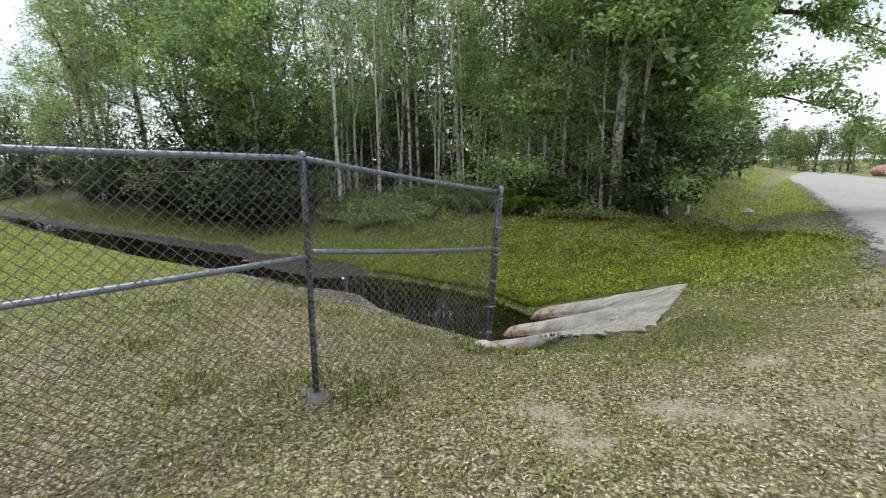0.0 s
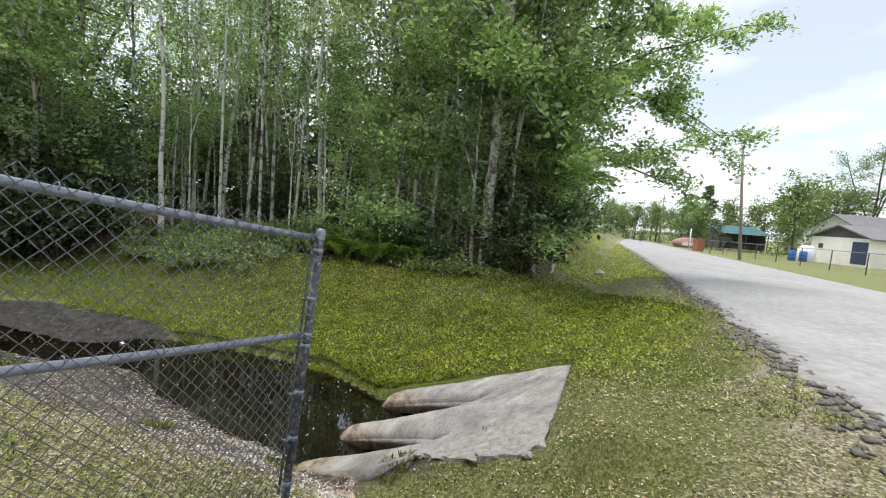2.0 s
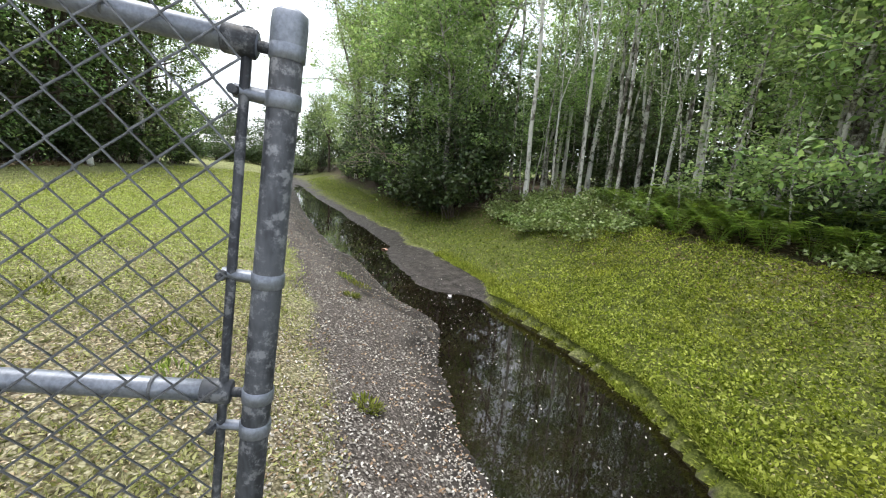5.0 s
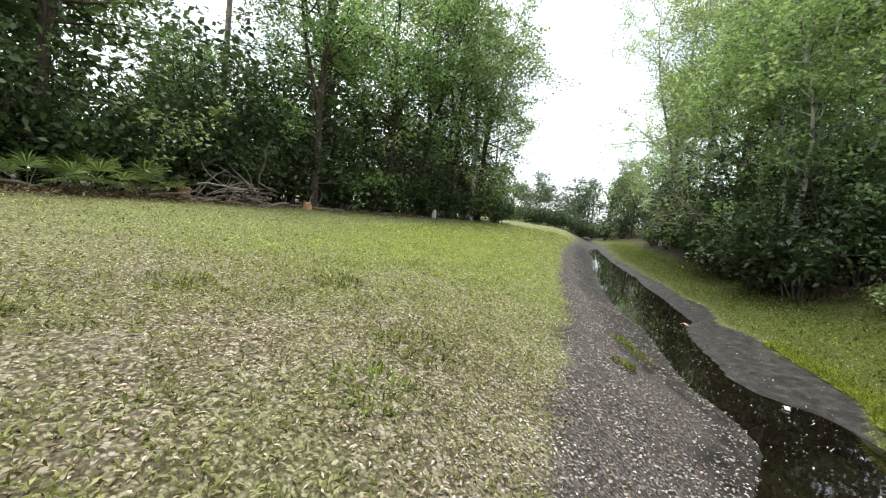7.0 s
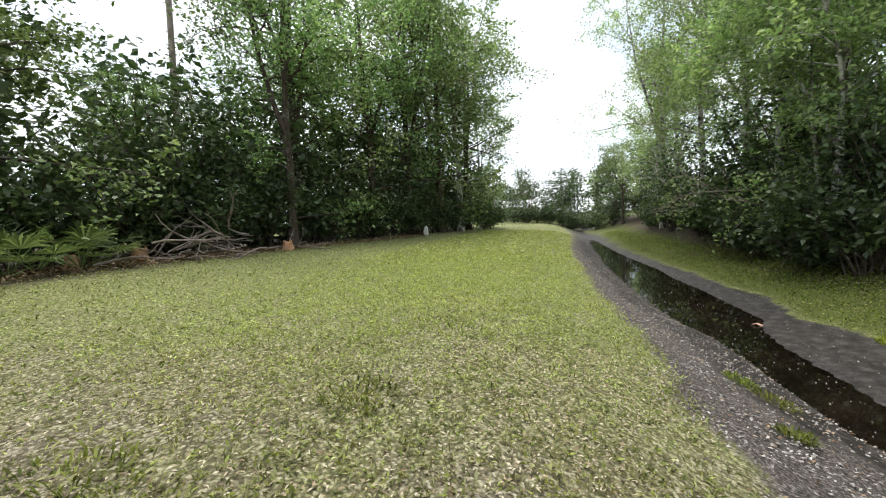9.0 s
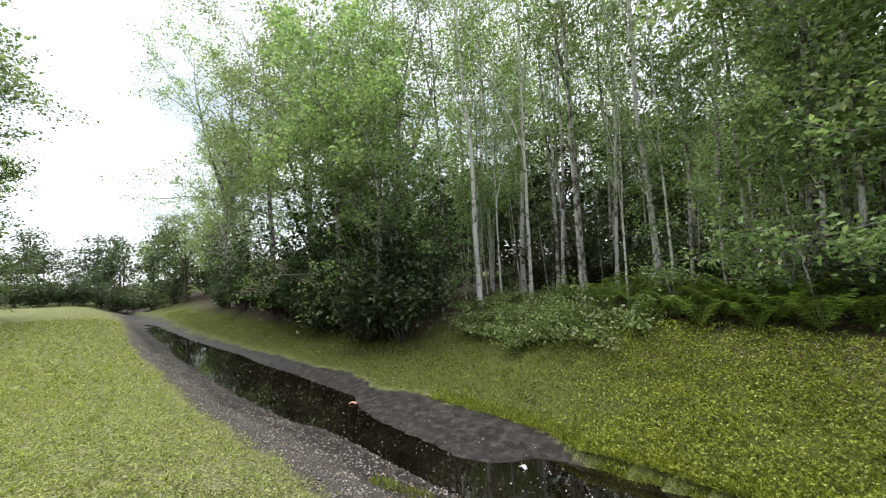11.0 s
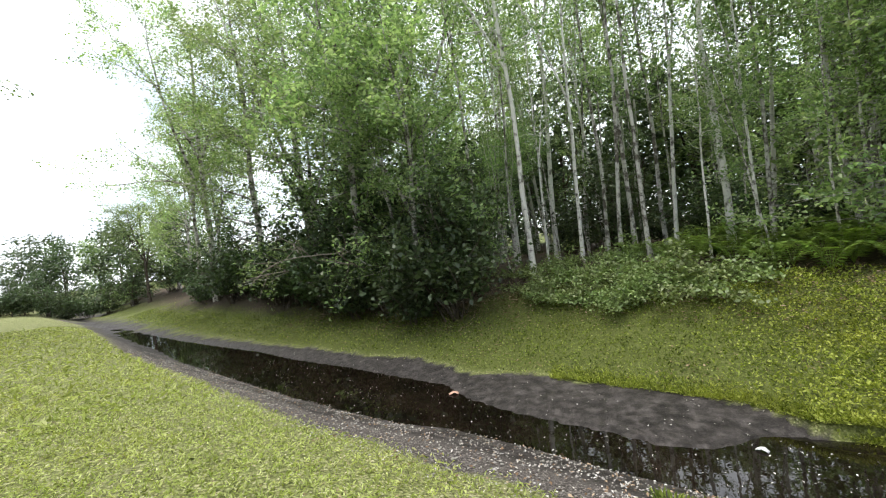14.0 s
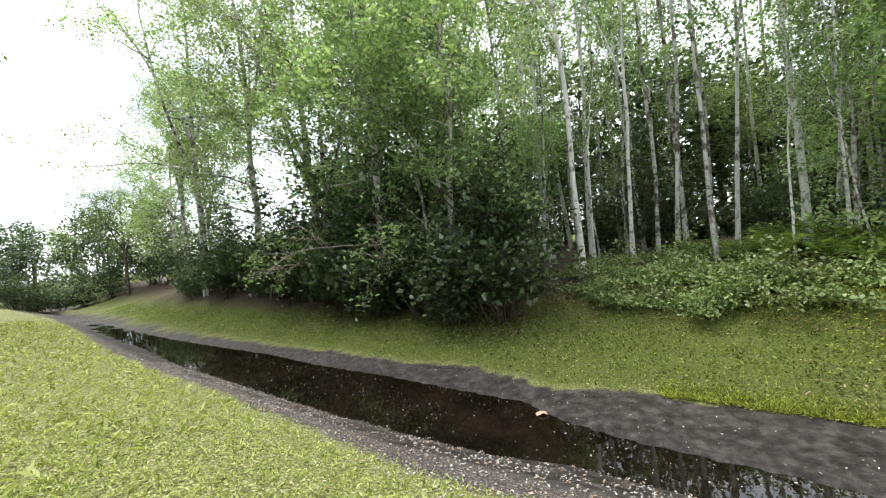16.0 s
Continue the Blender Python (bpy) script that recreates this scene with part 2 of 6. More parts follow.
def spangle_material():
    """Old hot-dip galvanising: dark grey with paler blotches and scuffs."""
    m, n, l, b = material("weathered_galvanised_steel", 0.6, 0.15, 0.3)
    blot = noise_node(n, l, 42, 6, 0.7)
    scuff = noise_node(n, l, 16, 4, 0.7, stretch=(1, 1, 0.35))
    col = ramp(n, l, blot, (0.46, (0.03, 0.033, 0.04)), (0.53, (0.075, 0.08, 0.092)), (0.60, (0.27, 0.28, 0.30)))
    col = mix(n, l, 0.45, col, ramp(n, l, scuff, (0.42, (0.03, 0.033, 0.04)), (0.60, (0.14, 0.15, 0.17))))
    l.new(col, b.inputs["Base Color"])
    bump(n, l, b, blot, 0.25, 0.002)
    return m


M_GALV = spangle_material()
M_RAIL = plain("galvanised_rail", (0.15, 0.17, 0.21), (0.27, 0.295, 0.35), 18, 0.42, 0.45, 0.2, 0.002)
M_WIRE = plain("galvanised_wire", (0.10, 0.106, 0.118), (0.24, 0.253, 0.28), 40, 0.55, 0.4, 0.1, 0.001)


def concrete_material():
    """Old cast concrete: grey, finely pitted, with dark streaks down the slope and warm stains where the water wets it."""
    m, n, l, b = material("worn_concrete", 0.9, 0, 0.3)
    co = n.new("ShaderNodeTexCoord").outputs["Object"]
    pits = noise_node(n, l, 70, 5, 0.8, co)
    big = noise_node(n, l, 2.2, 6, 0.7, co)
    col = ramp(n, l, big, (0.34, (0.24, 0.23, 0.225)), (0.52, (0.41, 0.395, 0.385)), (0.68, (0.58, 0.56, 0.54)))
    turn = n.new("ShaderNodeMapping")
    turn.inputs["Rotation"].default_value = (0, 0, math.atan2(0.888, 0.46) - math.pi / 2)
    l.new(co, turn.inputs["Vector"])
    streak = noise_node(n, l, 5, 5, 0.7, turn.outputs["Vector"], (0.25, 1.6, 0.4))
    col = mix(n, l, 1.0, col, ramp(n, l, streak, (0.36, (0.72, 0.71, 0.70)), (0.56, (1.0, 1.0, 1.0))), "MULTIPLY")
    col = mix(n, l, 1.0, col, ramp(n, l, pits, (0.34, (0.45, 0.44, 0.42)), (0.52, (1.0, 1.0, 1.0))), "MULTIPLY")
    pos = n.new("ShaderNodeSeparateXYZ")
    l.new(co, pos.inputs["Vector"])
    low = n.new("ShaderNodeMath")
    low.operation = "MULTIPLY_ADD"
    l.new(big, low.inputs[0])
    low.inputs[1].default_value = 0.55
    l.new(pos.outputs["Z"], low.inputs[2])
    wet = n.new("ShaderNodeMapRange")
    wet.inputs["From Min"].default_value, wet.inputs["From Max"].default_value = -0.42, -0.62
    l.new(low.outputs["Value"], wet.inputs["Value"])
    tide = ramp(n, l, noise_node(n, l, 9, 5, 0.7, co), (0.38, (0.15, 0.11, 0.08)), (0.6, (0.50, 0.40, 0.31)))
    col = mix(n, l, wet.outputs["Result"], col, tide)
    l.new(col, b.inputs["Base Color"])
    bump(n, l, b, pits, 0.8, 0.02)
    return m


M_CONC = concrete_material()
M_CONC_WHITE = plain("pale_concrete", (0.48, 0.45, 0.40), (0.68, 0.65, 0.60), 9, 0.9, 0, 0.6, 0.02)
M_PATCH = plain("broken_asphalt_patch", (0.15, 0.14, 0.13), (0.34, 0.32, 0.30), 24, 0.95, 0, 0.8, 0.03)
M_CRUMB = plain("crumbled_concrete", (0.26, 0.245, 0.225), (0.56, 0.535, 0.50), 16, 0.95, 0, 0.9, 0.03)
M_ROAD = plain("sun_bleached_asphalt", (0.29, 0.285, 0.285), (0.38, 0.375, 0.375), 0.9, 0.95, 0, 0.5, 0.01)
M_STONE = plain("limestone_rubble", (0.24, 0.22, 0.19), (0.52, 0.49, 0.45), 5, 0.95, 0, 0.7, 0.02)


# ---------------------------------------------------------------- mesh helpers
def mesh_np(name, verts, faces, mat, smooth=False):
    """A mesh from arrays: faces is an N x 3 or N x 4 array."""
    verts, faces = np.asarray(verts, np.float32), np.asarray(faces, np.int32)
    me = bpy.data.meshes.new(name)
    k = faces.shape[1]
    me.vertices.add(len(verts))
    me.vertices.foreach_set("co", verts.ravel())
    me.loops.add(faces.size)
    me.loops.foreach_set("vertex_index", faces.ravel())
    me.polygons.add(len(faces))
    me.polygons.foreach_set("loop_start", np.arange(len(faces), dtype=np.int32) * k)
    me.polygons.foreach_set("loop_total", np.full(len(faces), k, np.int32))
    if smooth:
        me.polygons.foreach_set("use_smooth", np.ones(len(faces), bool))
    me.update(calc_edges=True)
    me.validate()
    if mat:
        me.materials.append(mat)
    return me


def child(name, me, parent, label=""):
    ob = new(name, me)
    ob.parent = parent
    return tagged(ob, label)


def part(name, bm, mat, parent, label=""):
    me = bpy.data.meshes.new(name)
    bm.to_mesh(me)
    bm.free()
    me.materials.append(mat)
    return child(name, me, parent, label)


def unit(v):
    v = np.asarray(v, float)
    return v / (np.linalg.norm(v, axis=-1, keepdims=True) + 1e-9)


def tube(points, radii, sides=6):
    """Vertices and quads of a tapered tube along a polyline, with closed ends left open at hair width."""
    p = np.asarray(points, float)
    r = np.broadcast_to(np.asarray(radii, float), (len(p),))
    d = unit(np.gradient(p, axis=0))
    ref = np.where(np.abs(d[:, 2:3]) > 0.9, [[1.0, 0, 0]], [[0, 0, 1.0]])
    a = unit(np.cross(d, ref))
    b = np.cross(d, a)
    ang = np.arange(sides) * 2 * math.pi / sides
    ring = np.cos(ang)[None, :, None] * a[:, None] + np.sin(ang)[None, :, None] * b[:, None]
    v = (p[:, None] + ring * r[:, None, None]).reshape(-1, 3)
    i = np.arange(len(p) - 1)[:, None] * sides
    j = np.arange(sides)[None]
    k = (j + 1) % sides
    f = np.stack([i + j, i + k, i + sides + k, i + sides + j], -1).reshape(-1, 4)
    return v, f


def merge(pieces):
    vs, fs, n = [], [], 0
    for v, f in pieces:
        vs.append(v)
        fs.append(np.asarray(f) + n)
        n += len(v)
    return np.concatenate(vs), np.concatenate(fs)


def rod(points, radii, sides=10):
    """A tube with domed, closed ends."""
    p = [np.asarray(q, float) for q in points]
    r = list(np.broadcast_to(np.asarray(radii, float), (len(p),)))
    d0, d1 = unit(p[0] - p[1]), unit(p[-1] - p[-2])
    p = [p[0] + d0 * r[0] * 0.12, p[0] + d0 * r[0] * 0.1, *p, p[-1] + d1 * r[-1] * 0.1, p[-1] + d1 * r[-1] * 0.12]
    r = [0.0005, r[0] * 0.85, *r, r[-1] * 0.85, 0.0005]
    return tube(p, r, sides)


def leaves(rng, at, size, spread=0.35, aspect=0.55, up=0.6, out=None):
    """One folded leaf at each place: four corners, bent along the midrib."""
    n = len(at)
    axis = rng.normal(size=(n, 3))
    axis[:, 2] = axis[:, 2] * 0.5 - 0.25
    if out is not None:
        axis += out * 1.2
    axis = unit(axis)
    nor = rng.normal(size=(n, 3)) + [0, 0, up * 2.0]
    side = unit(np.cross(axis, nor))
    nor = np.cross(side, axis)
    s = (size * rng.uniform(1 - spread, 1 + spread, n))[:, None]
    w = s * aspect * 0.5
    base = at - axis * s * 0.5
    tip = at + axis * s * 0.5 - nor * s * 0.08
    lift = nor * w * 0.45
    v = np.stack([base, at + side * w + lift, tip, at - side * w + lift], 1).reshape(-1, 3)
    return v, np.arange(4 * n).reshape(-1, 4)


def limb(rng, start, direction, length, bend=0.25, steps=5, rise=0.1):
    """A wandering polyline."""
    pts, d = [np.asarray(start, float)], unit(np.asarray(direction, float))
    for _ in range(steps):
        d = unit(d + rng.normal(size=3) * bend * 0.5 + [0, 0, rise * 0.3])
        pts.append(pts[-1] + d * length / steps)
    return np.array(pts)


def along(pts, t):
    t = np.asarray(t) * (len(pts) - 1)
    k = np.minimum(t.astype(int), len(pts) - 2)
    return pts[k] + (pts[k + 1] - pts[k]) * (t - k)[:, None]


# ---------------------------------------------------------------- lie of the land
WATER_Z = -1.04
SLAB_O, SLAB_U, SLAB_V = np.array([1.94, 3.84]), np.array([-0.888, 0.46]), np.array([0.46, 0.888])
ROAD_O, ROAD_D, ROAD_N = np.array([5.79, 7.19]), np.array([0.43, 0.903]), np.array([0.903, -0.43])
ROAD_W = 6.0


def gravel_edge(x):
    return np.interp(x, [-60, -36, -30, -22, -15.2, -12.3, -10.5, -9.2, -7.6, -6.0, -4.4, -2.9, -1.1, -0.4, 0.6, 3], [27, 17.6, 15.5, 12.4, 9.45, 8.4, 7.75, 7.25, 6.65, 6.2, 5.72, 5.1, 4.42, 4.1, 3.7, 2.6])


def near_shore(x):
    return np.interp(x, [-60, -36, -31, -23.5, -18.2, -15, -12.5, -10.4, -9.3, -8.3, -7.1, -6.2, -5.4, -4.6, -3.7, -3.1, -2.5, -1.84, -1.27, -0.84, -0.4, 0.4, 3], [28.2, 18.6, 16.9, 13.9, 12.0, 10.6, 9.72, 8.95, 8.57, 8.27, 7.95, 7.85, 7.6, 7.3, 7.02, 7.0, 6.82, 6.16, 5.82, 5.46, 5.27, 4.8, 3.2])


def far_shore(x):
    return np.interp(x, [-60, -36, -23.3, -18.6, -15.2, -13.0, -11.4, -9.6, -8.1, -7.0, -6.5, -6.0, -5.4, -4.7, -4.2, -3.7, -3.3, -2.87, -2.1, -0.85, 0, 0.6, 3], [29.6, 19.8, 14.9, 13.15, 12.1, 11.45, 10.8, 10.25, 9.72, 9.35, 8.85, 8.55, 8.3, 8.05, 7.85, 7.8, 8.1, 8.2, 8.05, 7.58, 7.18, 6.6, 4.6])


def grass_edge(x):
    return np.interp(x, [-60, -36, -22.1, -17.8, -15.1, -13.0, -11.2, -9.6, -8.3, -7.3, -6.6, -5.8, -5.2, -4.5, -3.9, -3.4, -3.05, -2.75, -1.74, -1.2, -0.69, -0.29, 0.08, 0.6, 3], [30.2, 20.3, 14.75, 13.2, 12.45, 11.75, 11.25, 10.72, 10.43, 9.95, 9.6, 9.46, 9.33, 9.1, 8.9, 8.7, 8.4, 8.16, 7.9, 7.72, 7.5, 7.22, 7.02, 6.6, 4.66])


def smooth(a, b, v):
    t = np.clip((v - a) / (b - a), 0, 1)
    return t * t * (3 - 2 * t)


def slope_z(u, v):
    """Plane of the sloping culvert apron."""
    return -0.16 + 0.045 * (v / 1.8) - 0.36 * u


def land(x, y):
    """Height of the ground."""
    x, y = np.asarray(x, float), np.asarray(y, float)
    yl, yn, yf, yg = gravel_edge(x), near_shore(x), far_shore(x), grass_edge(x)
    d = yl - y
    yard = np.interp(d, [0, 0.5, 1.0, 2.0, 4.0, 10.0], [-0.45, -0.27, -0.14, -0.04, 0.03, 0.36])
    s = (y - yl) / (yn - yl)
    bank = -0.45 + (WATER_Z + 0.45) * np.clip(s, 0, 1) ** 1.15
    mid = (y - yn) / np.maximum(yf - yn, 0.1)
    bed = WATER_Z - 0.10 * np.sin(np.clip(mid, 0, 1) * math.pi)
    bar = WATER_Z + 0.015 + 0.10 * np.clip((y - yf) / np.maximum(yg - yf, 0.15), 0, 1)
    e = y - yg
    wood = np.interp(e, [0, 0.25, 1.0, 1.9, 2.6, 3.5, 5.0, 12], [-0.93, -0.84, -0.72, -0.58, -0.33, -0.03, 0.22, 0.42])
    z = np.where(d > 0, yard, np.where(y < yn, bank, np.where(y < yf, bed, np.where(e < 0, bar, wood))))
    r = (x - ROAD_O[0]) * ROAD_N[0] + (y - ROAD_O[1]) * ROAD_N[1]
    a = (x - ROAD_O[0]) * ROAD_D[0] + (y - ROAD_O[1]) * ROAD_D[1]
    w = smooth(-4.5, 2.0, a)
    flat = np.interp(r, [-4, -2, -1.2, 0, 1], [0.0, 0.03, 0.09, 0.22, 0.19])
    swale = np.interp(r, [-5.5, -3.8, -2.7, -1.8, -0.9, 0, 1], [0.25, -0.12, -0.38, -0.27, 0.06, 0.22, 0.19])
    verge = flat * (1 - w) + swale * w - 0.012 * np.clip(a, 0, 110)
    u = (x - SLAB_O[0]) * SLAB_U[0] + (y - SLAB_O[1]) * SLAB_U[1]
    v = (x - SLAB_O[0]) * SLAB_V[0] + (y - SLAB_O[1]) * SLAB_V[1]
    k = np.clip(u / 2.1, 0, 1)
    k = np.where(v < 0, np.clip((u + 0.9) / 2.0, 0, 1), k)
    z = verge * (1 - k) + z * k
    out = np.hypot(np.maximum(np.maximum(-u, u - 2.15), 0), np.maximum(np.maximum(-v, v - 1.8), 0))
    fit_in = smooth(0.35, 0.0, out) * smooth(2.4, 1.9, u)
    z = z * (1 - fit_in) + (slope_z(u, v) - 0.015) * fit_in
    under = (u > 0.12) & (u < 2.3) & (v > 0.76 - 0.80 * np.clip(u / 1.2, 0, 1)) & (v < 1.62)
    z = np.where(under, np.minimum(z - 0.30, -0.55), z)
    beyond = r > ROAD_W
    z = np.where(beyond, 0.16 - 0.012 * np.clip(a, 0, 110), z)
    return z


def land_z(x, y):
    return float(land(x, y))


def axis_steps(lo, hi, near_lo, near_hi, step):
    inner = np.arange(near_lo, near_hi + step / 2, step)
    up, down, s = [near_hi], [near_lo], step
    while up[-1] < hi:
        s *= 1.12
        up.append(up[-1] + s)
    s = step
    while down[-1] > lo:
        s *= 1.12
        down.append(down[-1] - s)
    return np.array(sorted(set(np.round(np.concatenate([down, inner, up]), 4))))


def build_ground():
    xs, ys = axis_steps(-900, 900, -12, 6.0, 0.115), axis_steps(-900, 900, -1.0, 12.5, 0.115)
    X, Y = np.meshgrid(xs, ys)
    rng = np.random.default_rng(5)
    Z = land(X, Y)
    lump = np.vectorize(lambda a, b: noise.noise((a * 1.3, b * 1.3, 0.0)) * 0.6 + noise.noise((a * 4, b * 4, 3.0)) * 0.4)
    near = (np.abs(X) < 40) & (np.abs(Y) < 40)
    L = np.zeros_like(Z)
    L[near] = lump(X[near], Y[near])
    yl, yn, yf, yg = gravel_edge(X), near_shore(X), far_shore(X), grass_edge(X)
    u = (X - SLAB_O[0]) * SLAB_U[0] + (Y - SLAB_O[1]) * SLAB_U[1]
    v = (X - SLAB_O[0]) * SLAB_V[0] + (Y - SLAB_O[1]) * SLAB_V[1]
    r = (X - ROAD_O[0]) * ROAD_N[0] + (Y - ROAD_O[1]) * ROAD_N[1]
    wet = (Y > yn - 0.1) & (Y < yg) & (u > 1.2)
    slab = (u > -0.1) & (u < 2.4) & (v > -0.1) & (v < 1.85)
    Z = Z + L * np.where(slab, 0.0, np.where(wet, 0.018, 0.035)) * np.where(r > -0.3, 0.3, 1.0)
    me = mesh_np("ground", np.stack([X, Y, Z], -1).reshape(-1, 3), grid_faces(len(ys), len(xs)), M_GROUND, True)
    yl2, yg2 = yl + L * 0.22, yg + L * 0.18
    ditch = smooth(0.3, 1.1, u)
    masks = {
        "mud": smooth(0.55, 0.95, (Y - yl) / (yn - yl) + L * 0.3 + 0.3 * smooth(-2.5, -4.5, X)) * smooth(0.06, -0.06, Y - yg2 + 0.12 * smooth(-2.8, -2.4, X)) * ditch,
        "gravel": smooth(-0.12, 0.26, Y - yl2) * smooth(0.1, -0.2, Y - yn) * smooth(0.9, 1.6, u),
        "lush": np.clip(smooth(-0.05, 0.15, Y - yg2 + 0.14 * smooth(-2.8, -2.4, X)) * 0.85 * np.maximum(smooth(3.4, 2.2, Y - yg + L), smooth(1.0, -1.0, X)) + smooth(0.9, 0.2, np.hypot(X - 1.6, Y - 5.0) - 1.6) * 0.7, 0, 1),
        "duff": np.maximum(smooth(3.2, 4.6, Y - yg + L * 0.9 + smooth(-5.5, -8, X) * 1.7) * smooth(-2.6, -3.6, r + L * 0.6) * smooth(0.5, 2.0, u) * smooth(34, 28, Y), smooth(7.6, 9.0, yl - Y + L) * smooth(-1, -4, X) * smooth(-28, -24, X) * smooth(-20, -16, Y)),
        "dry": np.clip(smooth(-7, -1, X) * smooth(14, 8, X) * (1 - 0.6 * smooth(4, 8, Y)) + smooth(-3.0, -0.6, r) * 0.6 * smooth(1.0, 0.0, r), 0, 1),
        "bare": np.clip(sum(smooth(1.0, 0.35, np.hypot((X - a) / w, (Y - b) / h) - L * 1.3) * g for a, b, w, h, g in
                            ((0.98, 2.02, 0.30, 0.17, 1), (1.62, 2.12, 0.34, 0.15, 1), (2.27, 2.72, 0.26, 0.15, 1), (1.1, 1.72, 0.2, 0.12, 1), (2.6, 2.1, 0.5, 0.3, 0.7), (1.95, 2.05, 0.2, 0.12, 1),
                             (4.37, 6.38, 0.4, 0.35, 0.5), (3.6, 4.9, 0.35, 0.2, 0.3), (3.3, 2.6, 0.6, 0.3, 0.5), (0.4, 0.5, 0.5, 0.3, 0.6), (1.8, 0.9, 0.4, 0.3, 0.6)))
                        + 0.8 * smooth(-0.55, -0.05, r + L * 0.5) * (np.abs(r) < 2), 0, 1) * 0.66,
    }
    for key, val in masks.items():
        a = me.attributes.new(key, "FLOAT", "POINT")
        a.data.foreach_set("value", np.clip(val, 0, 1).astype(np.float32).ravel())
    tagged(new("ground", me), "patchy thin lawn over sandy soil with a muddy ditch", "ground", kind="structure")


def grid_faces(rows, cols):
    i = np.arange(rows - 1)[:, None] * cols + np.arange(cols - 1)[None]
    return np.stack([i, i + 1, i + cols + 1, i + cols], -1).reshape(-1, 4)


def strip(xs, lo, hi, n, zf):
    """A sheet between two edge curves over x."""
    t = np.linspace(0, 1, n)
    Y = lo[None] + (hi - lo)[None] * t[:, None]
    X = np.broadcast_to(xs[None], Y.shape)
    return np.stack([X, Y, zf(X, Y)], -1).reshape(-1, 3), grid_faces(n, len(xs))


def build_water():
    xs = np.concatenate([np.linspace(-40, -13, 40), np.linspace(-12.6, 1.9, 100)])
    v, f = strip(xs, near_shore(xs) - 0.25, grass_edge(xs) + 0.1, 6, lambda X, Y: np.full(X.shape, WATER_Z))
    tagged(new("water", mesh_np("water", v, f, M_WATER, True)), "still dark tannin-brown ditch water", "water", kind="structure")


def build_road():
    rng = np.random.default_rng(3)
    a = np.concatenate([np.linspace(-60, -8, 20), np.arange(-7.8, 30, 0.15), np.linspace(30.5, 320, 60)])
    near = np.array([noise.noise((t * 0.9, 0, 0)) * 0.16 + noise.noise((t * 3.5, 5, 0)) * 0.10 for t in a]) * (np.abs(a) < 60)
    rows = []
    zz = 0.245 - 0.012 * np.clip(a, 0, 110)
    for off, dz in ((None, -0.12), (None, -0.012), (0.35, 0.0), (ROAD_W * 0.5, 0.05), (ROAD_W - 0.3, 0.0), (ROAD_W, -0.02), (ROAD_W + 0.02, -0.15)):
        o = near if off is None else np.full(len(a), off)
        xy = ROAD_O[None] + a[:, None] * ROAD_D[None] + o[:, None] * ROAD_N[None]
        rows.append(np.concatenate([xy, (zz + dz)[:, None]], 1))
    v = np.stack(rows).reshape(-1, 3)
    tagged(new("road", mesh_np("road", v, grid_faces(len(rows), len(a))[:, ::-1], M_ROAD, True)), "sun-bleached grey asphalt road with a crumbling edge", "road", kind="structure")


build_ground()
build_water()
build_road()


# ---------------------------------------------------------------- chain-link fence
def lean_rod(a, b, r, sides=14):
    return rod([a, b], r, sides)


def chain_link(start, along_dir, length, height, up, pitch=0.060, wire=0.0025, over=0.045):
    """Interlocked zigzag wires between the rails; their cut ends stand above the top rail."""
    side = np.cross(along_dir, up)
    pieces = []
    rng = np.random.default_rng(int(length * 100))
    n = int(length / (pitch / 2))
    hs = np.arange(0.03, height + over, pitch / 2)
    for k in range(0, n - 1):
        if k % 2:
            continue
        pts = []
        for j, h in enumerate(hs):
            s = k * pitch / 2 + (pitch / 2 if j % 2 else 0.0) + (pitch / 2) * 0.0
            tw = 0.0032 * (1 if j % 2 else -1)
            pts.append(start + along_dir * s + up * h + side * (tw + rng.normal() * 0.0012))
        pieces.append(tube(pts, wire, 4))
        pts = []
        for j, h in enumerate(hs):
            s = k * pitch / 2 + (pitch if not j % 2 else pitch / 2)
            tw = 0.0032 * (1 if j % 2 else -1)
            pts.append(start + along_dir * s + up * h + side * (-tw + rng.normal() * 0.0012))
        pieces.append(tube(pts, wire, 4))
    return merge(pieces)


def collar(center, axis, r, width, thick=0.004):
    """A steel strap bent round a post."""
    c, ax = np.asarray(center, float), unit(np.asarray(axis, float))
    return tube([c - ax * width * 0.55, c - ax * width * 0.5, c + ax * width * 0.5, c + ax * width * 0.55], [r, r + thick, r + thick, r], 16)


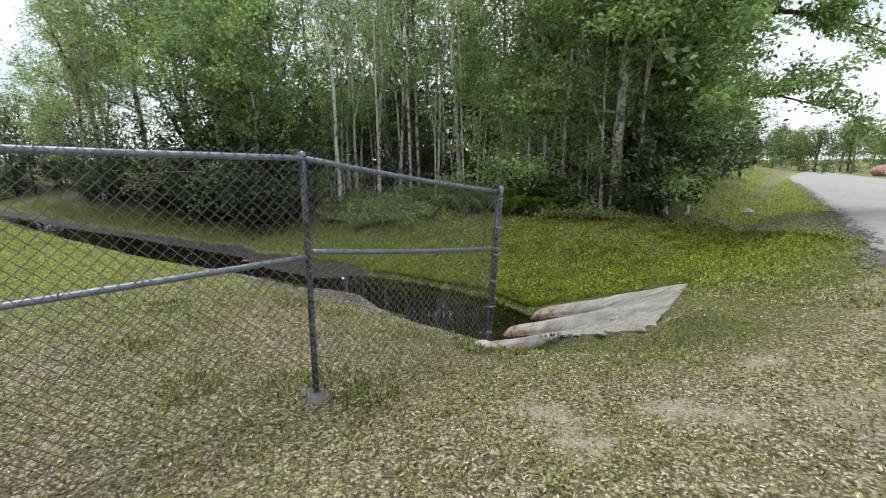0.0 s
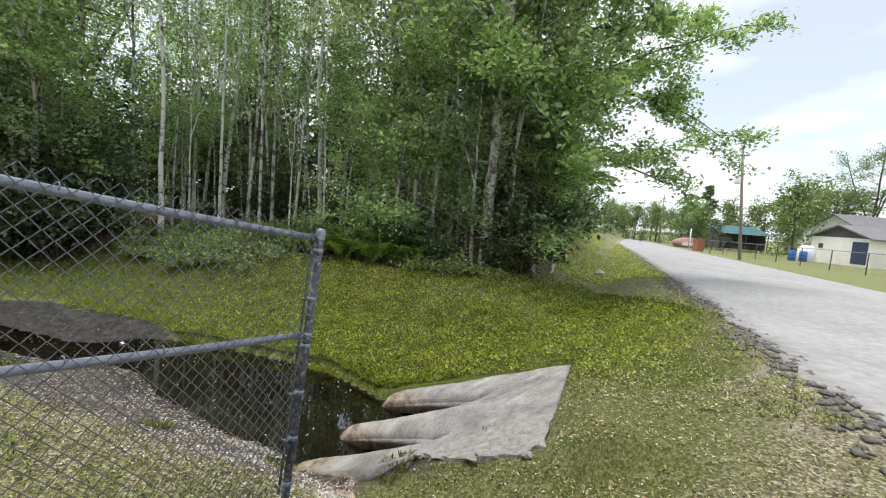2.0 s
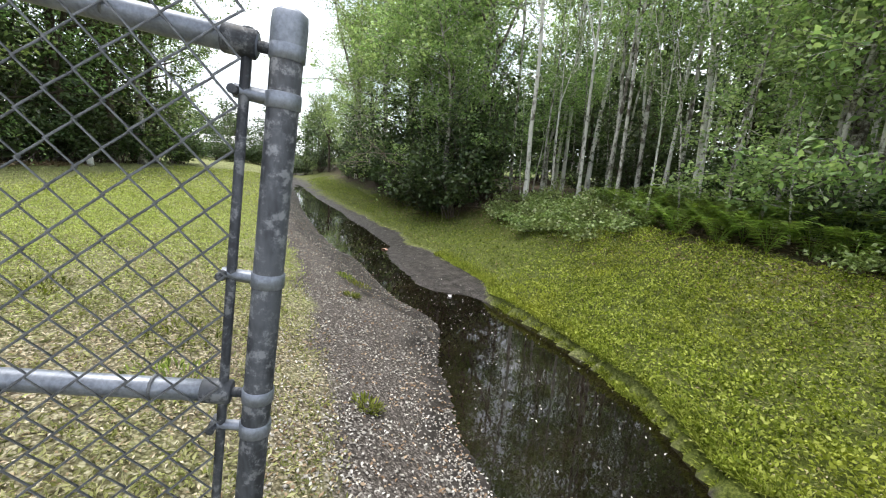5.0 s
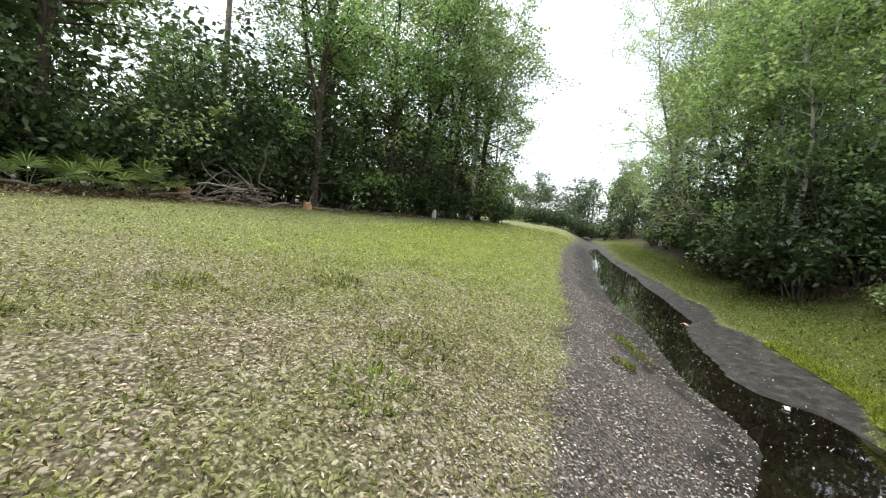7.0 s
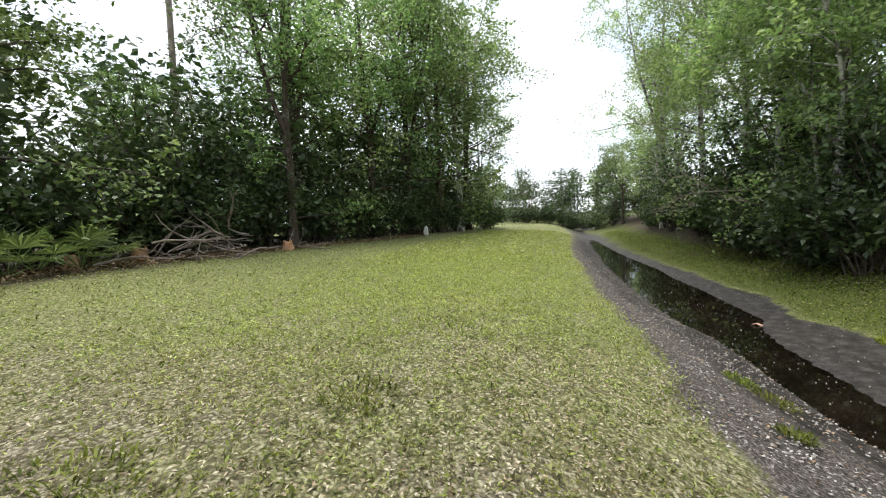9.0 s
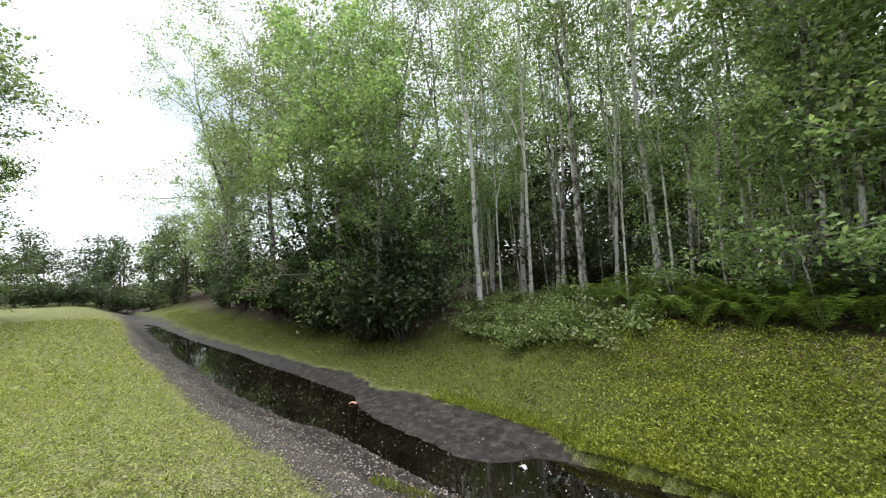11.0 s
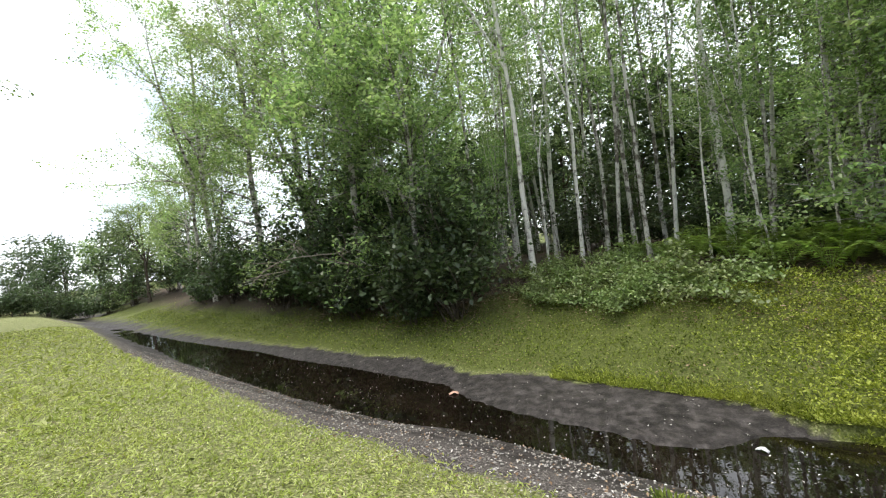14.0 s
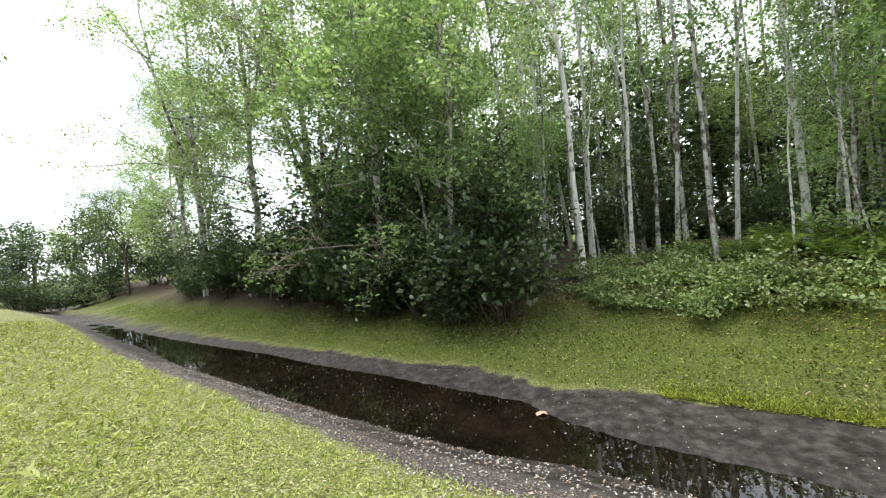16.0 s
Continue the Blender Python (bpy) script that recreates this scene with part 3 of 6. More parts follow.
def build_fence():
    fence = tagged(new("chain_link_fence"), "weathered galvanised chain-link fence ending beside the ditch", "fence")
    b1, t1 = np.array([-0.53, 1.911, -0.03]), np.array([-0.527, 1.972, 1.49])
    b2, t2 = np.array([0.403, 3.478, -0.262]), np.array([0.491, 3.599, 1.210])
    up2 = unit(t2 - b2)
    far = np.array([-2.42, -0.52, 0.08])
    far_t = far + [0, 0, 1.54]
    child("post", mesh_np("post", *rod([b1 - [0, 0, 0.1], t1], 0.0190, 16), M_GALV, True), fence)
    end = child("end_post", mesh_np("end_post", *rod([b2 - up2 * 0.2, t2], 0.0222, 20), M_GALV, True), fence, "mottled dark galvanised end post leaning outward")
    child("post_cap", mesh_np("post_cap", *tube([t2 - up2 * 0.03, t2 - up2 * 0.005, t2 + up2 * 0.010, t2 + up2 * 0.016, t2 + up2 * 0.018], [0.0245, 0.0248, 0.0235, 0.015, 0.001], 20), M_RAIL, True), end, "pale domed post cap")
    child("post_cap", mesh_np("post_cap", *tube([t1 - [0, 0, 0.02], t1, t1 + [0, 0, 0.02], t1 + [0, 0, 0.028]], [0.0245, 0.025, 0.019, 0.001], 16), M_RAIL, True), fence)
    child("post", mesh_np("post", *rod([far - [0, 0, 0.1], far_t], 0.030, 12), M_GALV, True), fence)
    d12 = unit(t2 - t1)
    rail_a, rail_b = t1 - [0, 0, 0.015], t2 - up2 * 0.040 - d12 * 0.04
    mid1, mid2 = b1 + (t1 - b1) * 0.625, b2 + up2 * 0.915
    dm = unit(mid2 - mid1)
    rails = ((rail_a, rail_b, "top_rail", 0.0172), (mid1 + dm * 0.03, mid2 - dm * 0.045, "mid_rail", 0.0168),
             (rail_a, far_t - [0, 0, 0.015], "top_rail", 0.0172), (mid1 - [0, 0, 0.03], far + [0, 0, 0.82], "mid_rail", 0.0168))
    for a, b, name, r in rails:
        n = 9
        pts = [a + (b - a) * k / n + np.array([0, 0, -0.012 * math.sin(math.pi * k / n)]) for k in range(n + 1)]
        child(name, mesh_np(name, *rod(pts, r, 14), M_RAIL, True), fence)
    for top, d in ((t2 - up2 * 0.040, d12), (mid2, dm)):
        c = top - d * 0.047
        child("rail_end", mesh_np("rail_end", *rod([c - d * 0.035, c + d * 0.006], 0.0195, 14), M_GALV, True), fence, "cast rail-end cup")
        child("rail_end_band", mesh_np("rail_end_band", *collar(top, up2, 0.0225, 0.020, 0.0022), M_RAIL, True), fence)
        child("band_tab", mesh_np("band_tab", *rod([top - d * 0.024, top - d * 0.05], 0.008, 8), M_GALV, True), fence)
    # tension bar threaded through the mesh beside the end post
    off = -d12 * 0.052
    bar0, bar1 = b2 + up2 * 0.06 + off, t2 - up2 * 0.02 + off
    child("tension_bar", mesh_np("tension_bar", *rod([bar0, bar1], 0.0075, 6), M_GALV, False), fence, "flat grey tension bar")
    for h in (0.10, 0.35, 0.60, 0.855, 1.11, 1.375):
        c = b2 + up2 * h
        child("tension_band", mesh_np("tension_band", *collar(c, up2, 0.0225, 0.021, 0.0022), M_RAIL, True), fence)
        child("tension_band_tail", mesh_np("tension_band_tail", *tube([c - d12 * 0.022, c - d12 * 0.066], [0.0105, 0.0095], 4), M_RAIL, False), fence)
        child("carriage_bolt", mesh_np("carriage_bolt", *rod([c - d12 * 0.063 - np.cross(d12, up2) * 0.02, c - d12 * 0.063 + np.cross(d12, up2) * 0.02], 0.007, 8), M_GALV, True), fence)
    L = np.linalg.norm(t2 - t1) - 0.085
    base = b1 + [0, 0, 0.02]
    v, f = chain_link(np.zeros(3), np.array([1.0, 0, 0]), L, 1.475, np.array([0, 0, 1.0]))
    # shear the flat panel between the two posts
    s = v[:, 0:1] / v[:, 0].max()
    h = v[:, 2:3] / 1.475
    lo = b1 * (1 - s) + (b2 + off) * s
    hi = t1 * (1 - s) + (t2 + off) * s
    nrm = unit(np.cross(d12, up2))
    child("chain_link_mesh", mesh_np("chain_link_mesh", lo + (hi - lo) * h + nrm * (v[:, 1:2] + 0.024), f, M_WIRE, True), fence, "grey diamond wire mesh")
    L2 = np.linalg.norm(far - b1)
    d2 = unit(far_t - t1)
    v, f = chain_link(np.zeros(3), np.array([1.0, 0, 0]), L2, 1.475, np.array([0, 0, 1.0]))
    s, h = v[:, 0:1] / L2, v[:, 2:3] / 1.475
    lo, hi = b1 * (1 - s) + far * s, t1 * (1 - s) + far_t * s
    nrm = unit(np.cross([0, 0, 1.0], d2))
    child("chain_link_mesh", mesh_np("chain_link_mesh", lo + (hi - lo) * h + nrm * (v[:, 1:2] + 0.024), f, M_WIRE, True), fence, "grey diamond wire mesh")
    # aluminium ties round the rails
    for a, b, name, r in rails:
        ln = np.linalg.norm(b - a)
        d = unit(b - a)
        for q in np.arange(0.22, ln - 0.1, 0.30):
            c = a + d * q
            child("wire_tie", mesh_np("wire_tie", *tube([c - d * 0.0025, c - d * 0.001, c + d * 0.001, c + d * 0.0025], [r + 0.001, r + 0.003, r + 0.003, r + 0.001], 10), M_WIRE, True), fence)


def lump_mesh(name, rng, size, mat, rough=0.25, sub=2):
    bm = bmesh.new()
    bmesh.ops.create_icosphere(bm, subdivisions=sub, radius=1.0)
    o = rng.uniform(0, 50, 3)
    for vert in bm.verts:
        k = 1 + rough * 2 * noise.noise(Vector((vert.co.x * 1.1 + o[0], vert.co.y * 1.1 + o[1], vert.co.z * 1.1 + o[2])))
        vert.co = Vector((vert.co.x * size[0] * k, vert.co.y * size[1] * k, vert.co.z * size[2] * k))
    me = bpy.data.meshes.new(name)
    bm.to_mesh(me)
    bm.free()
    me.materials.append(mat)
    return me


build_fence()
rng0 = np.random.default_rng(11)
foot = new("post_footing", lump_mesh("post_footing", rng0, (0.10, 0.085, 0.05), M_CONC_WHITE, 0.3))
foot.location = (0.37, 3.45, -0.29)
tagged(foot, "lumpy pale concrete footing at the fence end post", "footing")
foot = new("post_footing", lump_mesh("post_footing", rng0, (0.10, 0.09, 0.045), M_PATCH, 0.3))
foot.location = (-0.53, 1.91, -0.03)
tagged(foot, "dark crumbled concrete footing at the fence line post", "footing")


# ---------------------------------------------------------------- culvert end
def slab_point(u, v, z):
    p = SLAB_O + SLAB_U * u + SLAB_V * v
    return (p[0], p[1], z)


def build_culvert():
    culvert = tagged(new("culvert_headwall"), "sloping worn concrete culvert end with two pipe mouths", "culvert")
    holes = ((0.42, 0.24, 0.80), (1.17, 0.30, 0.70))
    bm = bmesh.new()

    def half(k, u):
        c, r, u0 = holes[k]
        return 1.22 * r * ((u - u0) / (2.13 - u0)) ** 0.62 if u > u0 else 0.0

    def left_cut(u):
        return 0.66 - 0.80 * min(1.0, u / 1.2)

    def right_cut(u):
        return 1.80 - 0.11 * u

    def strips(u):
        """Edges of the three tongues of the apron at this distance down the slope; towards the water they narrow to points."""
        a = (left_cut(u), holes[0][0] - half(0, u))
        m = (holes[0][0] + half(0, u), holes[1][0] - half(1, u))
        f = (holes[1][0] + half(1, u), right_cut(u))
        return a, m, f

    for q in range(3):
        rows = []
        for u in np.linspace(0, 2.13, 60):
            lo, hi = strips(u)[q]
            hi = max(hi, lo + 0.012)
            row = []
            for s in np.linspace(0, 1, 13):
                v = lo + (hi - lo) * s
                z = slope_z(u, v) + noise.noise((u * 2.2, v * 2.2, 7)) * 0.018 + noise.noise((u * 9, v * 9, 2)) * 0.006
                if u > 0.6:
                    edge = min((v - lo) if q > 0 else 9, (hi - v) if q < 2 else 9)
                    z -= 0.085 * max(0.0, 1 - edge / 0.13) ** 2 * min(1.0, (u - 0.6) / 0.5)
                    z -= 0.10 * max(0.0, (u - 1.95) / 0.18) ** 2
                row.append(bm.verts.new(slab_point(u + 0.01 * noise.noise((v * 6, 1, 1)), v, z)))
            rows.append(row)
        for ra, rb in zip(rows, rows[1:]):
            for k in range(12):
                bm.faces.new((ra[k], ra[k + 1], rb[k + 1], rb[k]))
    bmesh.ops.remove_doubles(bm, verts=bm.verts[:], dist=0.003)
    ext = bmesh.ops.extrude_face_region(bm, geom=bm.faces[:])
    moved = [g for g in ext["geom"] if isinstance(g, bmesh.types.BMVert)]
    bmesh.ops.translate(bm, verts=moved, vec=(0, 0, -0.16))
    bmesh.ops.recalc_face_normals(bm, faces=bm.faces[:])
    for f in bm.faces:
        f.smooth = True
    ob = part("apron", bm, M_CONC, culvert)
    # the two pipes, seen as dark half-round mouths under the apron
    for c, r, u0 in holes:
        bm = bmesh.new()
        n, rows = 18, []
        for u in (0.2, 0.6, 1.0):
            ring = []
            for k in range(n + 1):
                a = math.pi * k / n
                v = c - r * 1.02 * math.cos(a)
                crown = slope_z(u, c) - 0.03
                axis_z = -0.93
                top = max(0.0, math.sin(a)) * r
                z = min(axis_z + top, crown - 0.02) if u > u0 - 0.1 else axis_z + top
                ring.append(bm.verts.new(slab_point(u, v, z if 0 < k < n else -1.2)))
            rows.append(ring)
        for a, b in zip(rows[:2], rows[1:3]):
            for k in range(n):
                bm.faces.new((a[k], a[k + 1], b[k + 1], b[k]))
        bmesh.ops.recalc_face_normals(bm, faces=bm.faces[:])
        part("pipe", bm, M_CONC, culvert, "mud-stained concrete pipe mouth")
        # flared lips down both sides of each mouth
        for s in (-1, 1):
            pts = []
            for u in np.linspace(u0 + 0.02, 2.05, 12):
                pts.append(slab_point(u, c + s * (half(0 if c < 1 else 1, u) + 0.02), slope_z(u, c) - 0.15))
            child("pipe_lip", mesh_np("pipe_lip", *tube(pts, np.linspace(0.05, 0.02, len(pts)), 8), M_CONC, True), culvert)
    # separate broken piece above the near side
    rng = np.random.default_rng(21)
    patch = tagged(new("broken_concrete_piece"), "rough crumbled piece of pale concrete", "rubble")
    outline = [(0.02, 0.58), (0.0, 0.10), (0.16, -0.02), (0.62, -0.02), (0.9, 0.06), (0.72, 0.2), (0.45, 0.42)]
    bm = bmesh.new()
    pts = []
    for (u1, v1), (u2, v2) in zip(outline, outline[1:] + outline[:1]):
        for q in np.linspace(0, 1, 6, endpoint=False):
            pts.append((u1 + (u2 - u1) * q + rng.normal() * 0.012, v1 + (v2 - v1) * q + rng.normal() * 0.012))
    top = [bm.verts.new(slab_point(u, v, slope_z(u, v) + 0.012 + rng.normal() * 0.006)) for u, v in pts]
    low = [bm.verts.new(slab_point(u, v, slope_z(u, v) - 0.12)) for u, v in pts]
    cu, cv = 0.38, 0.2
    mid_v = bm.verts.new(slab_point(cu, cv, slope_z(cu, cv) + 0.012))
    for k in range(len(pts)):
        q = (k + 1) % len(pts)
        bm.faces.new((top[k], top[q], mid_v))
        bm.faces.new((top[q], top[k], low[k], low[q]))
    bmesh.ops.recalc_face_normals(bm, faces=bm.faces[:])
    part("slab_piece", bm, M_CRUMB, patch)
    for u, v, s in ((0.1, 0.0, 0.07), (0.34, 0.03, 0.12), (0.47, -0.02, 0.09), (0.71, 0.07, 0.13), (0.9, 0.06, 0.07)):
        ob = child("concrete_lump", lump_mesh("concrete_lump", rng, (s * 0.75, s * 0.45, 0.02), M_CRUMB, 0.4), patch)
        ob.location = slab_point(u, v, slope_z(u, v) + 0.0)
        ob.rotation_euler = (0, 0.2, math.atan2(SLAB_U[1], SLAB_U[0]) + rng.normal() * 0.3)


build_culvert()


# ---------------------------------------------------------------- trees and undergrowth
def make_tree(name, seed, height, r0, first, limbs, limb_len, n_leaves, leaf, m_leaf, m_bark, lean=(0.0, 0.0), wander=0.10, fork=0, up=0.5, puff=0.22, low=0.0, twigs=2):
    """A tapered, wandering trunk with limbs, and a crown of single leaves set along the twigs."""
    rng = np.random.default_rng(seed)
    root = new(name)
    steps = 12
    t = np.linspace(0, 1, steps + 1)
    wob = np.cumsum(rng.normal(size=(steps + 1, 2)) * wander * height / 40, axis=0)
    wob -= wob[0]
    trunk = np.stack([wob[:, 0] + lean[0] * height * t, wob[:, 1] + lean[1] * height * t, height * t], 1)
    rad = r0 * (1 - 0.86 * t)
    rad[0] *= 1.35
    trunk[0, 2] = -0.3
    wood = [tube(trunk, rad, 8)]
    spines, weights = [], []
    stems = [(trunk, rad)]
    for _ in range(fork):
        k = rng.integers(4, 7)
        a = rng.uniform(0, 2 * math.pi)
        pts = limb(rng, trunk[k], (math.cos(a) * 0.45, math.sin(a) * 0.45, 1), height * (1 - t[k]) * 0.95, 0.12, 7, 0.3)
        rr = np.linspace(rad[k] * 0.75, 0.012, len(pts))
        wood.append(tube(pts, rr, 6))
        stems.append((pts, rr))
    for q in range(limbs):
        st, sr = stems[q % len(stems)] if len(stems) > 1 else stems[0]
        h = first + (0.98 - first) * (q + rng.uniform(0, 1)) / limbs if st is trunk else rng.uniform(0.1, 0.98)
        p = along(st, np.array([h]))[0]
        a = rng.uniform(0, 2 * math.pi)
        rise = rng.uniform(0.1, 0.9) * (0.4 + h)
        ln = limb_len * (1.15 - 0.65 * h) * rng.uniform(0.6, 1.25)
        pts = limb(rng, p, (math.cos(a), math.sin(a), rise), ln, 0.40, 4, 0.05)
        wood.append(tube(pts, np.linspace(max(0.012, r0 * 0.33 * (1.1 - h)), 0.004, len(pts)), 4 if height > 11 else 3))
        spines.append(pts[1:])
        weights.append(ln)
        for _ in range(twigs):
            s = along(pts, np.array([rng.uniform(0.3, 0.9)]))[0]
            tw = limb(rng, s, rng.normal(size=3) + [math.cos(a) * 0.8, math.sin(a) * 0.8, 0.25], ln * rng.uniform(0.3, 0.55), 0.4, 2, 0.0)
            wood.append(tube(tw, np.linspace(0.007, 0.003, len(tw)), 3))
            spines.append(tw)
            weights.append(ln * 0.8)
    child("trunk", mesh_np("trunk", *merge(wood), m_bark, True), root)
    w = np.array(weights)
    counts = rng.multinomial(n_leaves, w / w.sum())
    at = []
    for pts, c in zip(spines, counts):
        q = along(pts, rng.uniform(0.02, 1, c) ** 0.75)
        at.append(q + rng.normal(size=(c, 3)) * puff * [1, 1, 0.7])
    at = np.concatenate(at)
    at = at[at[:, 2] > low]
    child("crown", mesh_np("crown", *leaves(rng, at, leaf, up=up), m_leaf), root)
    return root


def make_shrub(name, seed, height, width, stems, n_leaves, leaf, m_leaf, m_bark, bare=0.15):
    rng = np.random.default_rng(seed)
    root = new(name)
    wood, spines, w = [], [], []
    for k in range(stems):
        a = rng.uniform(0, 2 * math.pi)
        tilt = rng.uniform(0.15, 0.9) * width / height
        pts = limb(rng, (rng.normal() * 0.12, rng.normal() * 0.12, -0.15), (math.cos(a) * tilt, math.sin(a) * tilt, 1), height * rng.uniform(0.65, 1.1), 0.35, 5, 0.0)
        wood.append(tube(pts, np.linspace(0.03 * height / 3, 0.005, len(pts)), 4))
        for _ in range(7):
            s = along(pts, np.array([rng.uniform(bare, 0.98)]))[0]
            tw = limb(rng, s, rng.normal(size=3) + [0, 0, 0.2], height * rng.uniform(0.16, 0.36), 0.4, 2, 0.0)
            wood.append(tube(tw, np.linspace(0.008, 0.003, len(tw)), 3))
            spines.append(tw)
            w.append(1.0)
    child("branching_stem", mesh_np("branching_stem", *merge(wood), m_bark, True), root)
    counts = rng.multinomial(n_leaves, np.array(w) / sum(w))
    at = np.concatenate([along(p, rng.uniform(0, 1, c)) + rng.normal(size=(c, 3)) * 0.15 for p, c in zip(spines, counts)])
    at = at[at[:, 2] > bare * 1.5]
    child("foliage", mesh_np("foliage", *leaves(rng, at, leaf, up=0.6), m_leaf), root)
    return root


def place(ob, x, y, turn, size=1.0, tall=1.0, dz=0.0, tilt=(0, 0)):
    ob.matrix_world = pose(x, y, land_z(x, y) + dz, tilt[0], tilt[1], turn) @ Matrix.Diagonal((size, size, size * tall, 1))
    return ob


def copy_at(ob, x, y, turn, size=1.0, tall=1.0, dz=0.0, tilt=(0, 0)):
    m = pose(x, y, land_z(x, y) + dz, tilt[0], tilt[1], turn) @ Matrix.Diagonal((size, size, size * tall, 1))
    c = copy_thing(ob, Matrix.Identity(4))
    c.matrix_basis = m
    return c


SLIM = [
    make_tree("maple_tree", 101, 12.5, 0.075, 0.38, 20, 1.6, 1750, 0.11, M_LEAF_WOOD, M_BARK_PALE, (0.01, 0.0), fork=1),
    make_tree("maple_tree", 102, 13.5, 0.08, 0.45, 19, 1.7, 1650, 0.108, M_LEAF_LIGHT, M_BARK_PALE, (-0.02, 0.01), fork=1),
    make_tree("maple_tree", 103, 11.5, 0.055, 0.35, 19, 1.5, 1750, 0.105, M_LEAF_LIGHT, M_BARK, (0.0, -0.02), fork=0),
    make_tree("maple_tree", 104, 12.0, 0.06, 0.5, 17, 1.4, 1600, 0.105, M_LEAF_LIGHT, M_BARK, (0.02, 0.02), fork=1),
    make_tree("maple_tree", 105, 13.0, 0.062, 0.30, 20, 1.7, 1750, 0.11, M_LEAF_WOOD, M_BARK, (0.0, 0.0), fork=1),
]
SLIM_FAR = make_tree("maple_tree", 106, 12.5, 0.07, 0.35, 18, 1.7, 1000, 0.17, M_LEAF_LIGHT, M_BARK, (0.01, 0.01), fork=1, twigs=1)
BUSHY = [
    make_tree("broadleaf_tree", 201, 9.5, 0.13, 0.12, 36, 3.1, 5300, 0.145, M_LEAF_LIGHT, M_BARK, (0.02, -0.03), fork=2, puff=0.17, twigs=3),
    make_tree("broadleaf_tree", 202, 8.5, 0.12, 0.10, 36, 2.9, 5400, 0.14, M_LEAF_LIGHT, M_BARK, (-0.02, -0.04), fork=2, puff=0.17, twigs=3),
    make_tree("broadleaf_tree", 203, 10.5, 0.15, 0.16, 36, 3.1, 5400, 0.155, M_LEAF_WOOD, M_BARK, (0.0, -0.02), fork=2, puff=0.17, twigs=3),
]
SPREADING = [
    make_tree("spreading_tree", 211, 12.5, 0.17, 0.14, 46, 4.3, 15000, 0.115, M_LEAF_LIGHT, M_BARK, (0.01, -0.05), fork=3, puff=0.17, twigs=7),
    make_tree("spreading_tree", 212, 12.0, 0.16, 0.16, 44, 4.1, 15000, 0.115, M_LEAF_LIGHT, M_BARK, (-0.03, -0.04), fork=3, puff=0.17, twigs=7),
]
DENSE = [
    make_tree("laurel_tree", 221, 10.0, 0.16, 0.06, 52, 3.0, 11500, 0.122, M_LEAF_SHRUB, M_BARK_DARK, (0.0, 0.0), fork=3, puff=0.19, twigs=5),
    make_tree("laurel_tree", 222, 9.5, 0.15, 0.08, 50, 2.8, 11500, 0.12, M_LEAF_WOOD, M_BARK_DARK, (0.02, 0.0), fork=3, puff=0.19, twigs=5),
]
YOUNG = [
    make_tree("young_tree", 231, 6.5, 0.06, 0.05, 42, 1.7, 4600, 0.11, M_LEAF_LIGHT, M_BARK, (0.02, -0.02), fork=1, puff=0.14, twigs=4),
    make_tree("young_tree", 232, 5.5, 0.05, 0.04, 38, 1.6, 4200, 0.105, M_LEAF_LIGHT, M_BARK, (-0.01, -0.03), fork=1, puff=0.14, twigs=4),
]
# shrub foliage takes the leaf green that has the undergrowth's shade in it
SHRUBS = [
    make_shrub("shrub", 301, 2.6, 1.9, 9, 1750, 0.15, M_LEAF_DARK, M_BARK_DARK, 0.3),
    make_shrub("shrub", 302, 3.4, 2.2, 10, 1850, 0.16, M_LEAF_DARK, M_BARK_DARK, 0.25),
    make_shrub("shrub", 303, 1.7, 1.6, 9, 1650, 0.135, M_LEAF_DARK, M_BARK_DARK, 0.1),
]
for ob in (*SLIM, SLIM_FAR):
    tagged(ob, "slender tall maple with pale lichen-blotched trunk and thin crown", "tree", "woodland trees")
for ob in BUSHY:
    tagged(ob, "leafy broadleaf tree with low spreading branches", "tree", "woodland edge trees")
for ob in SPREADING:
    tagged(ob, "tall airy broadleaf tree with wide light green crown", "tree", "spreading trees")
for ob in DENSE:
    tagged(ob, "dense dark green laurel tree leafy to the ground", "tree", "lawn edge trees")
for ob in YOUNG:
    tagged(ob, "young leafy maple with foliage down to the ground", "tree", "young trees")
for ob in SHRUBS:
    tagged(ob, "dense dark green understorey shrub with many stems", "shrub", "woodland shrubs")

# single trees that stand at the wood's edge, each at its own place
place(SLIM[0], -6.2, 13.65, 20, 1.0, tilt=(0, -2))
place(SLIM[1], -1.92, 14.2, 80, 1.0)
place(SLIM[2], -4.45, 15.3, 10, 1.0)
place(SLIM[3], -3.75, 15.6, 100, 1.1)
place(SLIM[4], -2.9, 16.5, 200, 1.0)
place(SLIM_FAR, -5.5, 21, 0, 1.0)
place(BUSHY[0], -11.2, 13.8, 0, 1.05)
place(BUSHY[1], -9.0, 12.9, 120, 0.85)
place(BUSHY[2], 2.7, 10.6, 40, 0.95)
place(SPREADING[0], -15.2, 16.6, 0, 1.0)
place(SPREADING[1], -18.6, 17.2, 70, 1.05)
place(DENSE[0], -8.3, -3.9, 0, 0.9)
place(DENSE[1], -13.4, 0.2, 90, 1.0)
place(YOUNG[0], 1.45, 11.5, 0, 1.0)
place(YOUNG[1], 2.4, 10.8, 0, 1.0)
place(SHRUBS[0], -7.75, 12.15, 0, 1.0)
place(SHRUBS[1], 3.6, 10.5, 90, 0.8)
place(SHRUBS[2], 0.9, 11.4, 0, 0.7)

rng = np.random.default_rng(77)
spots = [(-6.2, 13.65), (-1.92, 14.2), (-4.45, 15.3), (-3.75, 15.6), (-2.9, 16.5), (2.7, 10.6)]


